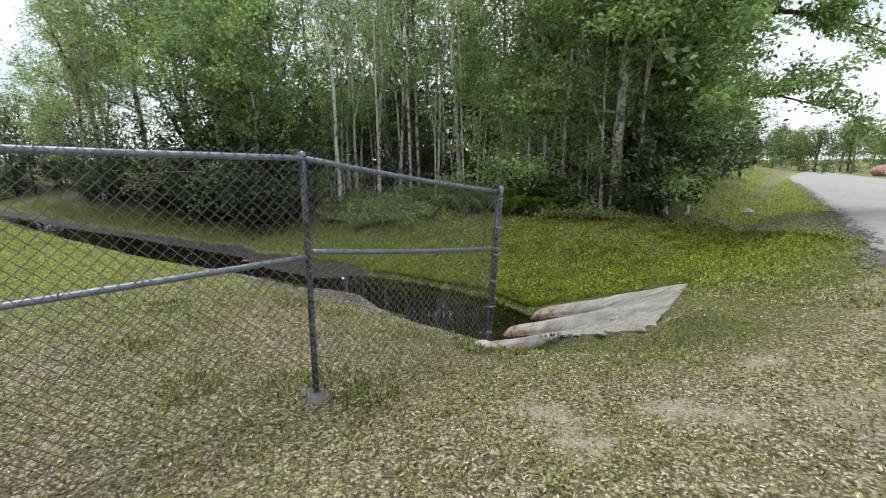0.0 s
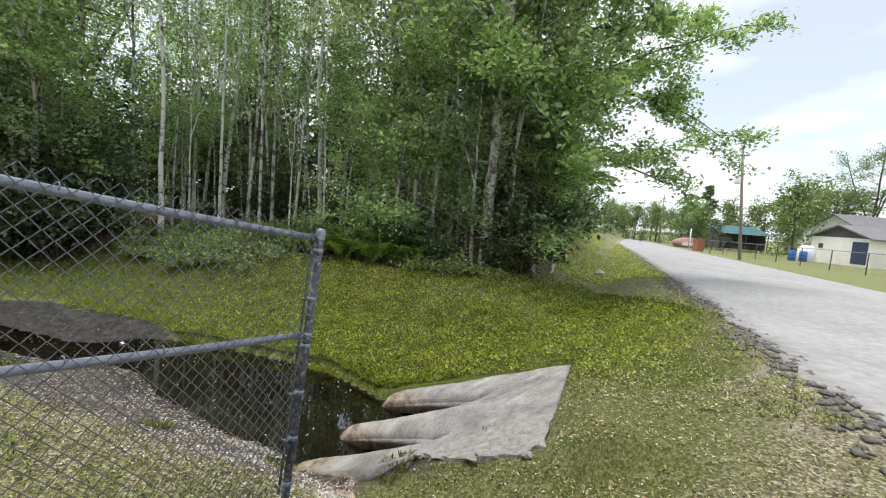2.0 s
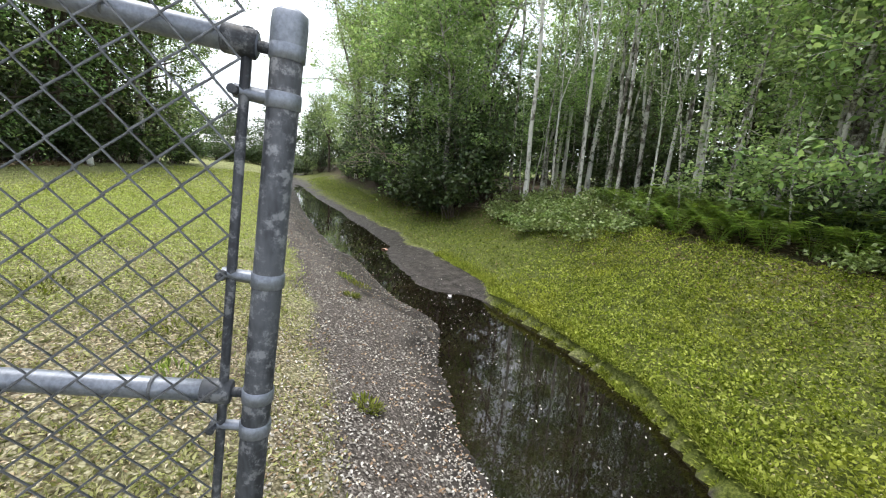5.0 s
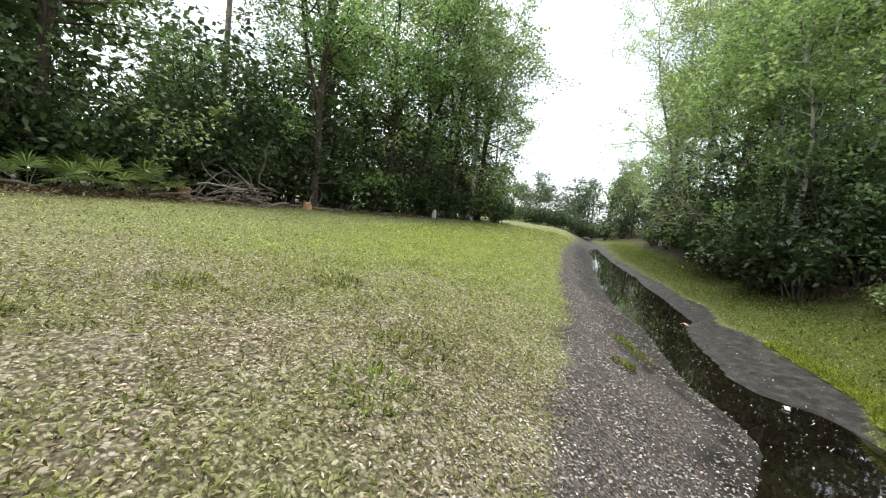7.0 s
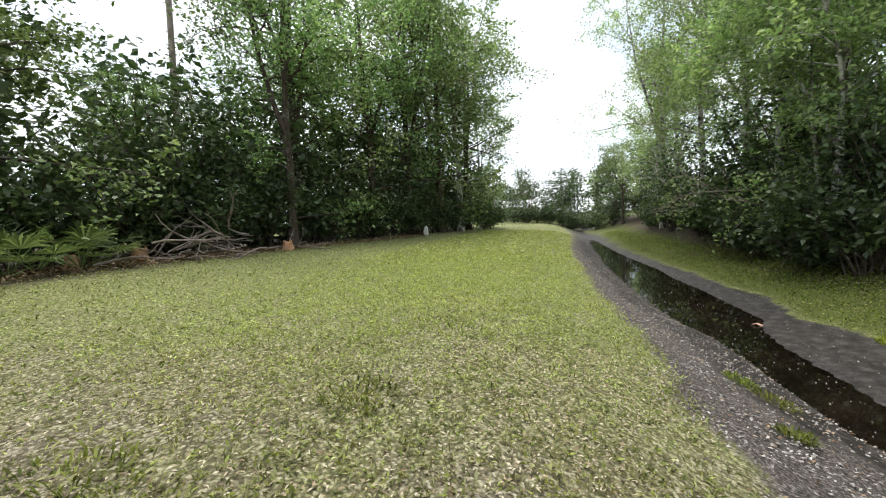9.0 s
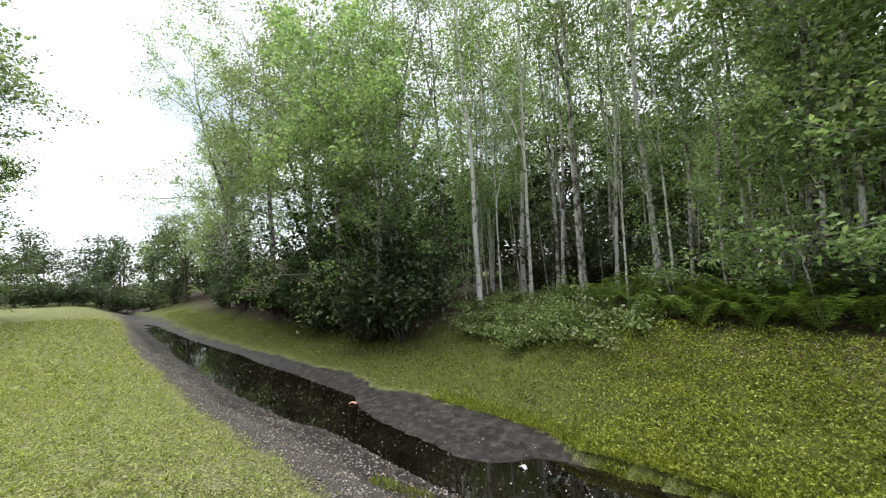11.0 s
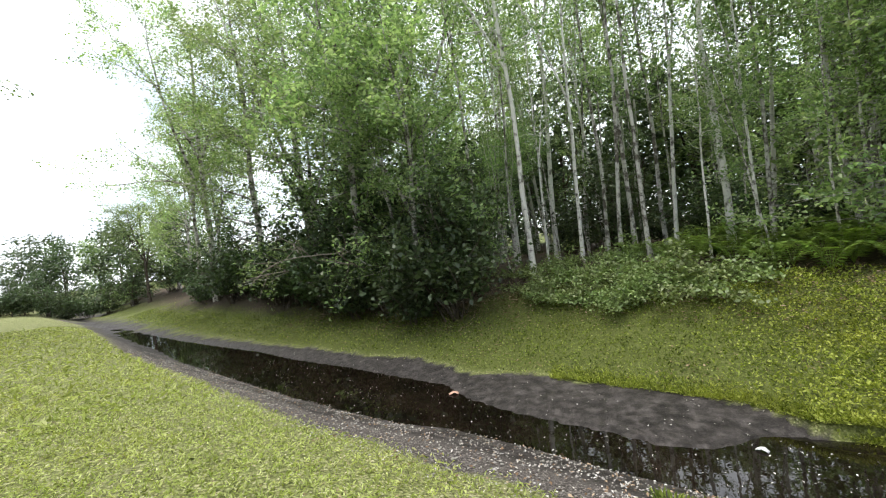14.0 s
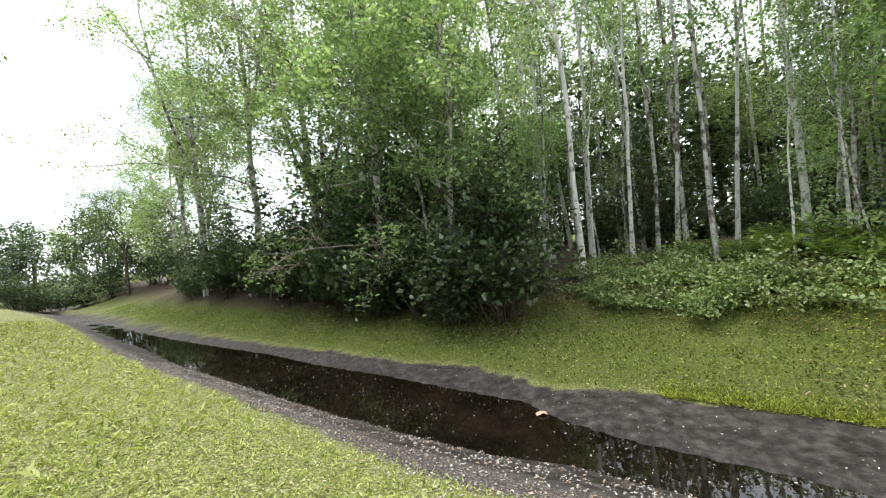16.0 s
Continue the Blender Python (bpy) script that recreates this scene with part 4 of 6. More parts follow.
def scatter(n, inside, gap, tries=6000):
    out = []
    for _ in range(tries):
        if len(out) >= n:
            break
        p = inside()
        if p is not None and all((p[0] - q[0]) ** 2 + (p[1] - q[1]) ** 2 > gap * gap for q in spots):
            spots.append(p)
            out.append(p)
    return out


def road_side(x, y):
    return (x - ROAD_O[0]) * ROAD_N[0] + (y - ROAD_O[1]) * ROAD_N[1]


def in_wood(x0, x1, d0, d1):
    def f():
        x = rng.uniform(x0, x1)
        y = float(grass_edge(min(x, 0.6))) + rng.uniform(d0, d1)
        return (x, y) if road_side(x, y) < -4.6 else None
    return f


for k, (x, y) in enumerate(scatter(38, in_wood(-9, 3.5, 4.6, 13), 0.7)):
    copy_at(SLIM[k % 5], x, y, rng.uniform(0, 360), rng.uniform(0.65, 1.05), rng.uniform(1.05, 1.4), tilt=(rng.normal() * 2, rng.normal() * 2))
for k, (x, y) in enumerate(scatter(24, in_wood(-16, 9, 12, 24), 1.2)):
    copy_at(SLIM_FAR, x, y, rng.uniform(0, 360), rng.uniform(0.9, 1.2), rng.uniform(0.9, 1.15), tilt=(rng.normal() * 2, rng.normal() * 2))
# bushy edge: along the far ditch bank, and at the corner by the road
def by_road(a, r):
    p = ROAD_O + ROAD_D * a + ROAD_N * r
    return float(p[0]), float(p[1])


for x, y, k, s in ((-13.8, 14.9, 1, 0.9), (-25, 20.5, 1, 0.9), (-31, 23, 0, 0.9), (-38, 27, 2, 0.9),
                   (0.7, 12.9, 1, 1.0), (*by_road(5, -4.9), 1, 0.95), (*by_road(9.5, -4.6), 2, 0.9), (*by_road(15, -4.8), 0, 0.85), (*by_road(22, -4.8), 2, 0.9), (*by_road(31, -5), 1, 0.95), (*by_road(44, -5), 0, 1.0), (*by_road(62, -5), 2, 1.0)):
    copy_at(BUSHY[k], x, y, rng.uniform(0, 360), s, rng.uniform(0.95, 1.1))
for x, y, k, s in ((-22.4, 17.9, 0, 1.05), (-12.0, 15.6, 1, 0.95), (-10.0, 15.4, 0, 0.9), (-26.5, 20.2, 1, 0.9)):
    copy_at(SPREADING[k], x, y, rng.uniform(0, 360), s, rng.uniform(0.97, 1.06))
# leafy young trees that close the corner of the wood
for x, y, k, s in ((-0.3, 12.5, 1, 0.8), (0.5, 12.0, 0, 0.85), (3.2, 10.7, 0, 1.0), (4.0, 11.1, 1, 1.0), (4.7, 11.8, 0, 1.05), (2.9, 11.7, 0, 1.15), (1.0, 12.6, 1, 1.1), (-1.2, 14.0, 0, 0.9), (-8.6, 13.4, 1, 0.9), (-9.6, 13.2, 0, 0.95)):
    copy_at(YOUNG[k], x, y, rng.uniform(0, 360), s, rng.uniform(0.95, 1.1))
for k, (x, y) in enumerate(scatter(17, in_wood(-27, -7.6, 2.2, 4.2), 1.0)):
    copy_at(SHRUBS[k % 3], x, y, rng.uniform(0, 360), rng.uniform(0.85, 1.2))
for k, (x, y) in enumerate(scatter(14, in_wood(-7.2, 2.5, 6.8, 11), 0.9)):
    copy_at(SHRUBS[(k + 1) % 3], x, y, rng.uniform(0, 360), rng.uniform(0.6, 0.95))
for x, y, k, s in ((1.6, 10.6, 2, 0.6), (2.9, 10.2, 2, 0.6), (3.6, 11.4, 1, 0.8), (*by_road(3.4, -3.6), 0, 0.8), (*by_road(6.2, -3.7), 1, 0.85), (*by_road(9, -3.6), 0, 1.0), (*by_road(12.5, -3.6), 1, 1.0), (*by_road(17, -3.7), 0, 1.1), (*by_road(23, -3.8), 1, 1.2), (*by_road(30, -3.8), 0, 1.2), (*by_road(37, -3.7), 1, 1.2), (*by_road(45, -3.7), 0, 1.3), (*by_road(54, -3.6), 1, 1.3)):
    copy_at(SHRUBS[k], x, y, rng.uniform(0, 360), s)
for k, (x, y) in enumerate(scatter(20, in_wood(-8.5, 3, 4.4, 9.5), 0.8)):
    copy_at(SLIM[(2, 0, 4)[k % 3]], x, y, rng.uniform(0, 360), rng.uniform(0.35, 0.5), rng.uniform(0.9, 1.2), tilt=(rng.normal() * 3, rng.normal() * 3))
for x, y, k, s in ((-8.9, 12.3, 2, 1.1), (-9.9, 12.9, 0, 0.95), (-10.9, 13.2, 2, 1.2), (-12.0, 13.7, 0, 1.0), (-13.2, 14.3, 2, 1.3), (-14.6, 14.9, 0, 1.0), (-16, 15.6, 2, 1.4), (-18, 16.6, 0, 1.1), (-20.5, 17.6, 2, 1.4),
                   (-8.4, -4.6, 1, 1.2), (-10.2, -4.0, 0, 1.2), (-12, -2.8, 1, 1.2), (-6.4, -5.4, 0, 1.2), (-14, -1.6, 0, 1.2), (-9.6, 14.0, 1, 1.15), (-10.9, 14.7, 1, 1.2), (-8.4, 13.6, 1, 1.0), (-12.3, 15.4, 1, 1.2), (-35, 24.5, 0, 1.3), (-37, 22.8, 1, 1.0), (-38.5, 20.6, 0, 0.9), (-39.5, 18.8, 1, 0.65), (-41, 16.8, 0, 0.7), (-42, 14.8, 1, 0.55), (-33, 24.2, 1, 1.3), (-30, 22.4, 0, 1.3), (-43, 21, 1, 0.9), (-41, 24, 0, 1.3), (-40.6, 15.6, 2, 1.2), (-40.2, 17.9, 2, 1.2), (-39.2, 19.7, 2, 1.2), (-42.3, 13.4, 2, 1.2), (-43.5, 12.0, 2, 1.3), (-41.8, 16.0, 2, 1.4), (-44.5, 13.2, 2, 1.5), (-45.5, 10.8, 2, 1.5), (-38.0, 21.6, 2, 1.3), (-46.8, 9.5, 2, 1.1), (-47, 11.8, 2, 1.1), (-47, 14.2, 2, 1.1), (-46.6, 16.6, 2, 1.1), (-45.8, 18.9, 2, 1.1), (-48, 7.4, 2, 1.1), (-43.2, 18.2, 2, 1.5)):
    copy_at(SHRUBS[k], x, y, rng.uniform(0, 360), s)
# deep wood: a ragged green back that closes the view between the trunks, its leaf colour darkened as shade
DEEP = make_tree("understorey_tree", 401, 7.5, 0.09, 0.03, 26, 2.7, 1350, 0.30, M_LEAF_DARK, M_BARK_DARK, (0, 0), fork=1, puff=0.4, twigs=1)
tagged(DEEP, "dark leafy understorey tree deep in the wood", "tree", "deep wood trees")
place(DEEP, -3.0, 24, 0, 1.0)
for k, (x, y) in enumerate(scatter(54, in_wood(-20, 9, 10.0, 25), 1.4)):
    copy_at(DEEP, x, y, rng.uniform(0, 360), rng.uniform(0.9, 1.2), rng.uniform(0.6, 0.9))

for x, y, s, tall in ((-12, 17.2, 0.95, 0.9), (-10, 15.9, 0.85, 0.85), (-14.2, 17, 0.95, 0.9), (-7.8, 17, 0.8, 0.7), (-0.6, 20.5, 1.0, 0.75), (1.2, 18.8, 1.0, 0.85), (2.8, 16.6, 0.95, 0.95), (0.8, 23.5, 1.1, 0.9), (3.6, 21, 1.1, 1.0)):
    copy_at(YOUNG[int(x > -5)], x, y, rng.uniform(0, 360), s * 1.25, tall)

# trees beyond the lawn on the house side
for x, y, k, s in ((-6.8, -6.0, 1, 0.95), (-12.6, -3.8, 1, 0.5), (-15.4, 0.0, 0, 1.1), (-17.6, 2.4, 1, 1.05), (-19.8, 3.8, 0, 1.15), (-22, 5.4, 1, 1.3), (-17, -4, 1, 0.55), (-25.5, 7.4, 0, 1.2), (-6.0, -4.6, 1, 0.9)):
    copy_at(DENSE[k], x, y, rng.uniform(0, 360), s, rng.uniform(0.95, 1.12))
copy_at(BUSHY[2], -23.2, 6.6, 40, 1.2)
copy_at(BUSHY[1], -27.0, 8.6, 80, 0.95)
copy_at(DENSE[0], -34.5, 22.3, 15, 0.7)
for x, y, k, s in ((-14.5, -1.2, 1, 1.5), (-16.5, 0.2, 1, 1.5), (-18.5, 1.4, 1, 1.5), (-20.5, 2.7, 1, 1.5), (-22.6, 4.0, 1, 1.6), (-24.8, 5.6, 1, 1.6), (-26.8, 7.2, 1, 1.5), (-12.6, -2.6, 1, 1.3), (-28.5, 9.0, 1, 1.3), (-7.4, -3.9, 1, 0.9), (-8.8, -3.2, 0, 0.8), (-10.4, -2.3, 1, 0.9), (-11.8, -1.2, 0, 0.8), (-13.2, -0.5, 1, 0.9), (-14.8, 0.7, 0, 0.8), (-16.2, 1.7, 1, 0.9), (-18.0, 2.8, 0, 0.9), (-20, 4.2, 1, 0.9), (-22.5, 5.8, 0, 0.9), (-5.6, -5.2, 1, 0.9), (-24.8, 7.4, 1, 0.8), (-3.6, -6.2, 0, 0.9), (-26.6, 8.9, 2, 1.2), (-7.0, -4.3, 2, 1.1), (-8.2, -3.7, 2, 1.2), (-9.7, -2.9, 2, 1.1), (-11.0, -1.9, 2, 1.2), (-12.5, -1.0, 2, 1.1), (-14.0, 0.0, 2, 1.2), (-15.5, 1.0, 2, 1.2), (-17.2, 2.2, 2, 1.2), (-19.2, 3.4, 2, 1.2), (-21.3, 4.8, 2, 1.2), (-23.6, 6.4, 2, 1.2)):
    copy_at(SHRUBS[k], x, y, rng.uniform(0, 360), s)

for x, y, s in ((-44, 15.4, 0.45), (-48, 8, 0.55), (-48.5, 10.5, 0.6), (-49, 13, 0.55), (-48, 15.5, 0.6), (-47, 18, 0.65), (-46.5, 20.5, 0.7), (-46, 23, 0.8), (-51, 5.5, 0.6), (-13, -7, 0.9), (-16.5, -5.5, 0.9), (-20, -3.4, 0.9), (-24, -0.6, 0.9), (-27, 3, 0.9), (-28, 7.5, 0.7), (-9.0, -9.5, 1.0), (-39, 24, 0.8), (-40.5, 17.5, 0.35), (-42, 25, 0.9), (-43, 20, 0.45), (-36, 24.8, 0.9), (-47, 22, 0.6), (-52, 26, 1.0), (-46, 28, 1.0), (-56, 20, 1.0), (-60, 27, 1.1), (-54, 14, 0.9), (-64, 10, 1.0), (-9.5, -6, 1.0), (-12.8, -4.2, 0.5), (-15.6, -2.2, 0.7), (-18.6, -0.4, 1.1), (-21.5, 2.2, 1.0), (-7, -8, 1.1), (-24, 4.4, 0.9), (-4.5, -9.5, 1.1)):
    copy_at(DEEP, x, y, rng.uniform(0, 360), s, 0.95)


# ---------------------------------------------------------------- the corner tree that hangs over the verge
def make_overhang():
    rng = np.random.default_rng(501)
    root = tagged(new("overhanging_tree"), "leaning maple with long leafy limbs over the verge", "tree")
    base = np.array([3.0, 11.4, land_z(3.0, 11.4) - 0.2])
    trunk = limb(rng, base, (0.16, -0.02, 1), 8.5, 0.10, 10, 0.2)
    wood, spines, w = [tube(trunk, np.linspace(0.17, 0.04, len(trunk)), 9)], [], []
    reach = ((0.42, (1, -0.08, 0.42), 5.6), (0.5, (1, 0.05, 0.30), 5.8), (0.55, (1, -0.18, 0.18), 5.2), (0.62, (1, 0.1, 0.5), 5.2), (0.36, (1, 0.15, 0.10), 4.4), (0.70, (0.9, -0.2, 0.5), 4.4), (0.8, (0.7, 0.2, 0.8), 3.6),
             (0.5, (-0.2, -1, 0.4), 2.6), (0.65, (-0.8, -0.4, 0.6), 2.8), (0.9, (0.1, 0.3, 1), 2.2), (0.4, (0.5, -0.9, 0.2), 2.4), (0.3, (0.7, -0.7, 0.15), 2.2))
    for h, d, ln in reach:
        p = along(trunk, np.array([h]))[0]
        pts = limb(rng, p, d, ln, 0.30, 8, -0.06)
        wood.append(tube(pts, np.linspace(0.06, 0.008, len(pts)), 5))
        for q in range(9):
            t = 0.22 + 0.78 * (q + rng.uniform()) / 9
            s = along(pts, np.array([min(t, 0.99)]))[0]
            tw = limb(rng, s, np.array(d) * 0.7 + rng.normal(size=3) * [0.8, 0.8, 0.5], rng.uniform(0.7, 1.4), 0.4, 4, -0.1)
            wood.append(tube(tw, np.linspace(0.012, 0.003, len(tw)), 3))
            spines.append(tw)
            w.append(1.0)
    child("trunk", mesh_np("trunk", *merge(wood), M_BARK_DARK, True), root)
    counts = rng.multinomial(27000, np.array(w) / sum(w))
    at = np.concatenate([along(p, rng.uniform(0, 1, c) ** 0.7) + rng.normal(size=(c, 3)) * [0.17, 0.17, 0.11] for p, c in zip(spines, counts)])
    child("crown", mesh_np("crown", *leaves(rng, at, 0.12, up=0.9), M_LEAF_LIGHT), root)


make_overhang()


# ---------------------------------------------------------------- ferns, brambles, palmettos, dead wood
def make_fern(seed):
    rng = np.random.default_rng(seed)
    root = new("fern")
    for k in range(9):
        a = 2 * math.pi * (k + rng.uniform(-0.3, 0.3)) / 9
        ln = rng.uniform(0.7, 1.05)
        t = np.linspace(0, 1, 9)
        arch = np.stack([np.cos(a) * ln * 0.58 * t, np.sin(a) * ln * 0.58 * t, ln * (1.45 * t - 0.9 * t * t)], 1)
        v, f = tube(arch, np.linspace(0.006, 0.002, 9), 3)
        pieces = [(v, f)]
        side = np.array([-math.sin(a), math.cos(a), 0])
        q = np.linspace(0.12, 0.99, 17)
        at = along(arch, q)
        wide = 0.20 * np.sin(np.clip(q * 1.05 + 0.12, 0, 1) * math.pi) ** 0.7 + 0.02
        for s in (-1, 1):
            tip = at + side * (s * wide)[:, None] + np.array([math.cos(a), math.sin(a), -0.35]) * (wide * 0.25)[:, None]
            fw = np.array([math.cos(a), math.sin(a), 0.2]) * 0.022
            mid_p = (at + tip) / 2
            v = np.stack([at, mid_p + fw, tip, mid_p - fw], 1).reshape(-1, 3)
            pieces.append((v, np.arange(len(v)).reshape(-1, 4)))
        child("frond", mesh_np("frond", *merge(pieces), M_FERN), root)
    return root


def make_bramble(seed):
    rng = np.random.default_rng(seed)
    root = new("bramble")
    wood, at = [], []
    for k in range(16):
        a = rng.uniform(0, 2 * math.pi)
        pts = limb(rng, (rng.normal() * 0.2, rng.normal() * 0.2, 0), (math.cos(a), math.sin(a), 0.62), rng.uniform(0.6, 1.2), 0.4, 6, -0.6)
        pts[:, 2] = np.maximum(pts[:, 2], 0.03)
        wood.append(tube(pts, np.linspace(0.006, 0.002, len(pts)), 3))
        at.append(along(pts, rng.uniform(0.05, 1, 105)) + rng.normal(size=(105, 3)) * [0.12, 0.12, 0.06])
    child("cane_tangle", mesh_np("cane_tangle", *merge(wood), M_BARK_DARK, True), root)
    at = np.concatenate(at)
    at = at[at[:, 2] > 0.02]
    child("foliage", mesh_np("foliage", *leaves(rng, at, 0.068, aspect=0.7, up=0.9), M_BRAMBLE), root)
    return root


def make_palmetto(seed):
    rng = np.random.default_rng(seed)
    root = new("palmetto")
    for k in range(8):
        a = 2 * math.pi * k / 8 + rng.uniform(-0.3, 0.3)
        el = rng.uniform(0.35, 1.1)
        d = np.array([math.cos(a) * math.cos(el), math.sin(a) * math.cos(el), math.sin(el)])
        hub = d * rng.uniform(0.45, 0.7)
        side = unit(np.cross(d, [0, 0, 1.0]))
        nor = np.cross(side, d)
        pieces = [tube([np.zeros(3), hub * 0.5 + [0, 0, 0.03], hub], [0.012, 0.009, 0.007], 4)]
        for q in np.linspace(-1.45, 1.45, 17):
            dirn = d * math.cos(q) + side * math.sin(q)
            ln = rng.uniform(0.42, 0.55) * (1 - 0.12 * abs(q))
            mid_p = hub + dirn * ln * 0.5 + nor * 0.02
            tip = hub + dirn * ln - np.array([0, 0, 0.05 + 0.05 * rng.uniform()])
            wv = unit(np.cross(dirn, nor)) * 0.016
            pieces.append((np.array([hub, mid_p + wv, tip, mid_p - wv]), np.array([[0, 1, 2, 3]])))
        child("fan", mesh_np("fan", *merge(pieces), M_LEAF_SHRUB), root)
    return root


FERNS = [tagged(make_fern(s), "bright green arching fern at the wood's edge", "fern", "ferns") for s in (61, 62, 63)]
BRAMBLES = [tagged(make_bramble(s), "low tangle of pale green bramble leaves", "bramble", "brambles") for s in (71, 72)]
PALMS = [tagged(make_palmetto(s), "spiky green saw palmetto with fan leaves", "palmetto", "palmettos") for s in (81, 82)]


def spread(kinds, places, lo, hi):
    for k, (x, y) in enumerate(places):
        ob = kinds[k % len(kinds)]
        if k < len(kinds):
            place(ob, x, y, rng.uniform(0, 360), rng.uniform(lo, hi))
        else:
            copy_at(ob, x, y, rng.uniform(0, 360), rng.uniform(lo, hi))


fern_spots = [(-2.9, 12.9), (-2.3, 12.5), (-1.7, 12.7), (-1.1, 12.3), (-0.6, 12.6), (-0.2, 12.0), (0.2, 12.3), (-2.0, 13.2), (-1.3, 13.3), (-0.5, 13.2), (0.3, 11.6), (-2.6, 13.6), (0.9, 11.3), (-0.9, 11.8), (-1.6, 12.0), (0.0, 13.4),
              (-3.3, 13.5), (-0.3, 11.4), (1.4, 10.9), (-3.9, 14.2), (-0.1, 14.0), (0.6, 12.7), (-0.6, 11.2), (0.1, 10.9), (0.6, 10.7), (-1.3, 11.5), (-2.0, 11.9), (1.0, 10.5), (0.7, 11.9), (-0.7, 12.1), (-2.4, 14.3), (-1.4, 14.6)]
spread(FERNS, fern_spots, 0.75, 1.15)
bramble_spots = [(-5.6, 12.3), (-5.1, 12.0), (-4.6, 12.2), (-4.1, 11.8), (-3.7, 12.1), (-3.2, 11.8), (-5.4, 12.9), (-4.8, 12.8), (-4.2, 12.7), (-3.5, 12.7), (-2.9, 12.1), (-6.0, 12.8), (-2.5, 11.7), (-5.0, 13.4), (-4.3, 13.4), (-3.0, 11.3), (-4.5, 11.6),
                 (1.3, 10.5), (2.1, 10.0), (-6.4, 13.9), (-5.6, 14.3), (-3.4, 14.6), (-2.6, 14.8), (-1.8, 14.0), (-1.0, 14.4), (-2.9, 15.4), (-4.4, 14.5), (-0.2, 14.6), (-1.6, 15.2)]
spread(BRAMBLES, bramble_spots, 0.8, 1.15)
spread(PALMS, [(-6.9, -2.9), (-8.6, -2.2), (-8.2, -2.6), (-7.6, -2.5), (-9.2, -2.3), (-6.2, -3.4)], 0.85, 1.2)


def dead_branch(name, seed, start, direction, length, r, label, forks=2):
    rng = np.random.default_rng(seed)
    pts = limb(rng, start, direction, length, 0.28, 8, -0.1)
    for q in pts:
        q[2] = max(q[2], land_z(q[0], q[1]) + r)
    pieces = [rod(list(pts), list(np.linspace(r, r * 0.35, len(pts))), 6)]
    for _ in range(forks):
        s = along(pts, np.array([rng.uniform(0.3, 0.85)]))[0]
        tw = limb(rng, s, np.array(direction) + rng.normal(size=3) * 0.8, length * 0.4, 0.4, 5, 0.0)
        pieces.append(tube(tw, np.linspace(r * 0.5, r * 0.15, len(tw)), 5))
    return tagged(new(name, mesh_np(name, *merge(pieces), M_DEAD, True)), label, "branch")


dead_branch("fallen_branch", 91, (-4.1, 13.7, 0.15), (-0.95, -0.1, 0.12), 1.6, 0.035, "pale arched dead branch lying on the brambles", 1)
for k, (x, y, z, d) in enumerate(((-12.2, 13.2, 1.0, (0.2, -1, 0.12)), (-11.2, 12.9, 1.3, (-0.4, -1, 0.05)), (-13.0, 13.6, 0.9, (0.1, -1, 0.2)), (-10.4, 12.7, 0.8, (0.3, -1, 0.1)))):
    dead_branch("dead_bough", 95 + k, (x, y, z), d, 2.2, 0.022, "bare grey dead bough reaching over the bank", 5)
# brush pile and stumps along the lawn's far edge
rng = np.random.default_rng(900)
heap = tagged(new("brush_pile"), "heap of grey cut branches and twigs at the lawn's edge", "brush pile")
for k in range(58):
    c = np.array([-10.6, -1.15]) + rng.normal(size=2) * [0.55, 0.4]
    z = land_z(*c)
    d = unit([rng.normal() * 1.0 - 0.2, rng.normal() * 0.8, rng.normal() * 0.22])
    ln = rng.uniform(0.7, 1.8)
    h = abs(rng.normal()) * 0.24
    p = limb(rng, (c[0] - d[0] * ln / 2, c[1] - d[1] * ln / 2, z + 0.05 + h), d, ln, 0.35, 6, 0.0)
    r = rng.uniform(0.010, 0.032)
    p[:, 2] = np.maximum(p[:, 2], z + r)
    child("branch", mesh_np("branch", *rod(list(p), list(np.linspace(r, r * 0.4, len(p))), 5), M_DEAD, True), heap)
for x, y, d, ln, r, s in ((-8.6, -2.0, (-0.9, 0.4, 0.05), 1.6, 0.03, 1), (-12.0, -0.1, (-0.8, 0.5, 0.1), 1.8, 0.035, 2), (-7.0, -2.9, (0.9, -0.45, 0.25), 1.8, 0.04, 3), (-13.4, 0.9, (-0.85, 0.4, 0.08), 1.5, 0.03, 4), (-12.6, 0.5, (0.3, 0.9, 0.2), 1.0, 0.03, 5), (-15.6, 2.4, (-0.9, 0.3, 0.15), 1.5, 0.03, 6)):
    dead_branch("fallen_branch", 940 + s, (x, y, land_z(x, y) + 0.06), d, ln, r, "grey fallen branch at the lawn's edge")


def stump(x, y, r, h, seed):
    rng = np.random.default_rng(seed)
    bm = bmesh.new()
    n, rows = 14, []
    for hh, k in ((-0.08, 1.35), (0.05, 1.12), (h * 0.6, 0.95), (h, 0.9)):
        rows.append([bm.verts.new((math.cos(2 * math.pi * q / n) * r * k * rng.uniform(0.88, 1.12), math.sin(2 * math.pi * q / n) * r * k * rng.uniform(0.88, 1.12), hh + (rng.uniform(-0.04, 0.08) if hh == h else 0))) for q in range(n)])
    for a, b in zip(rows, rows[1:]):
        for q in range(n):
            bm.faces.new((a[q], a[(q + 1) % n], b[(q + 1) % n], b[q]))
    bm.faces.new(rows[-1])
    me = bpy.data.meshes.new("stump")
    bm.to_mesh(me)
    bm.free()
    me.materials.append(M_STUMP)
    ob = tagged(new("stump", me), "splintered orange-brown tree stump", "stump")
    ob.location = (x, y, land_z(x, y))


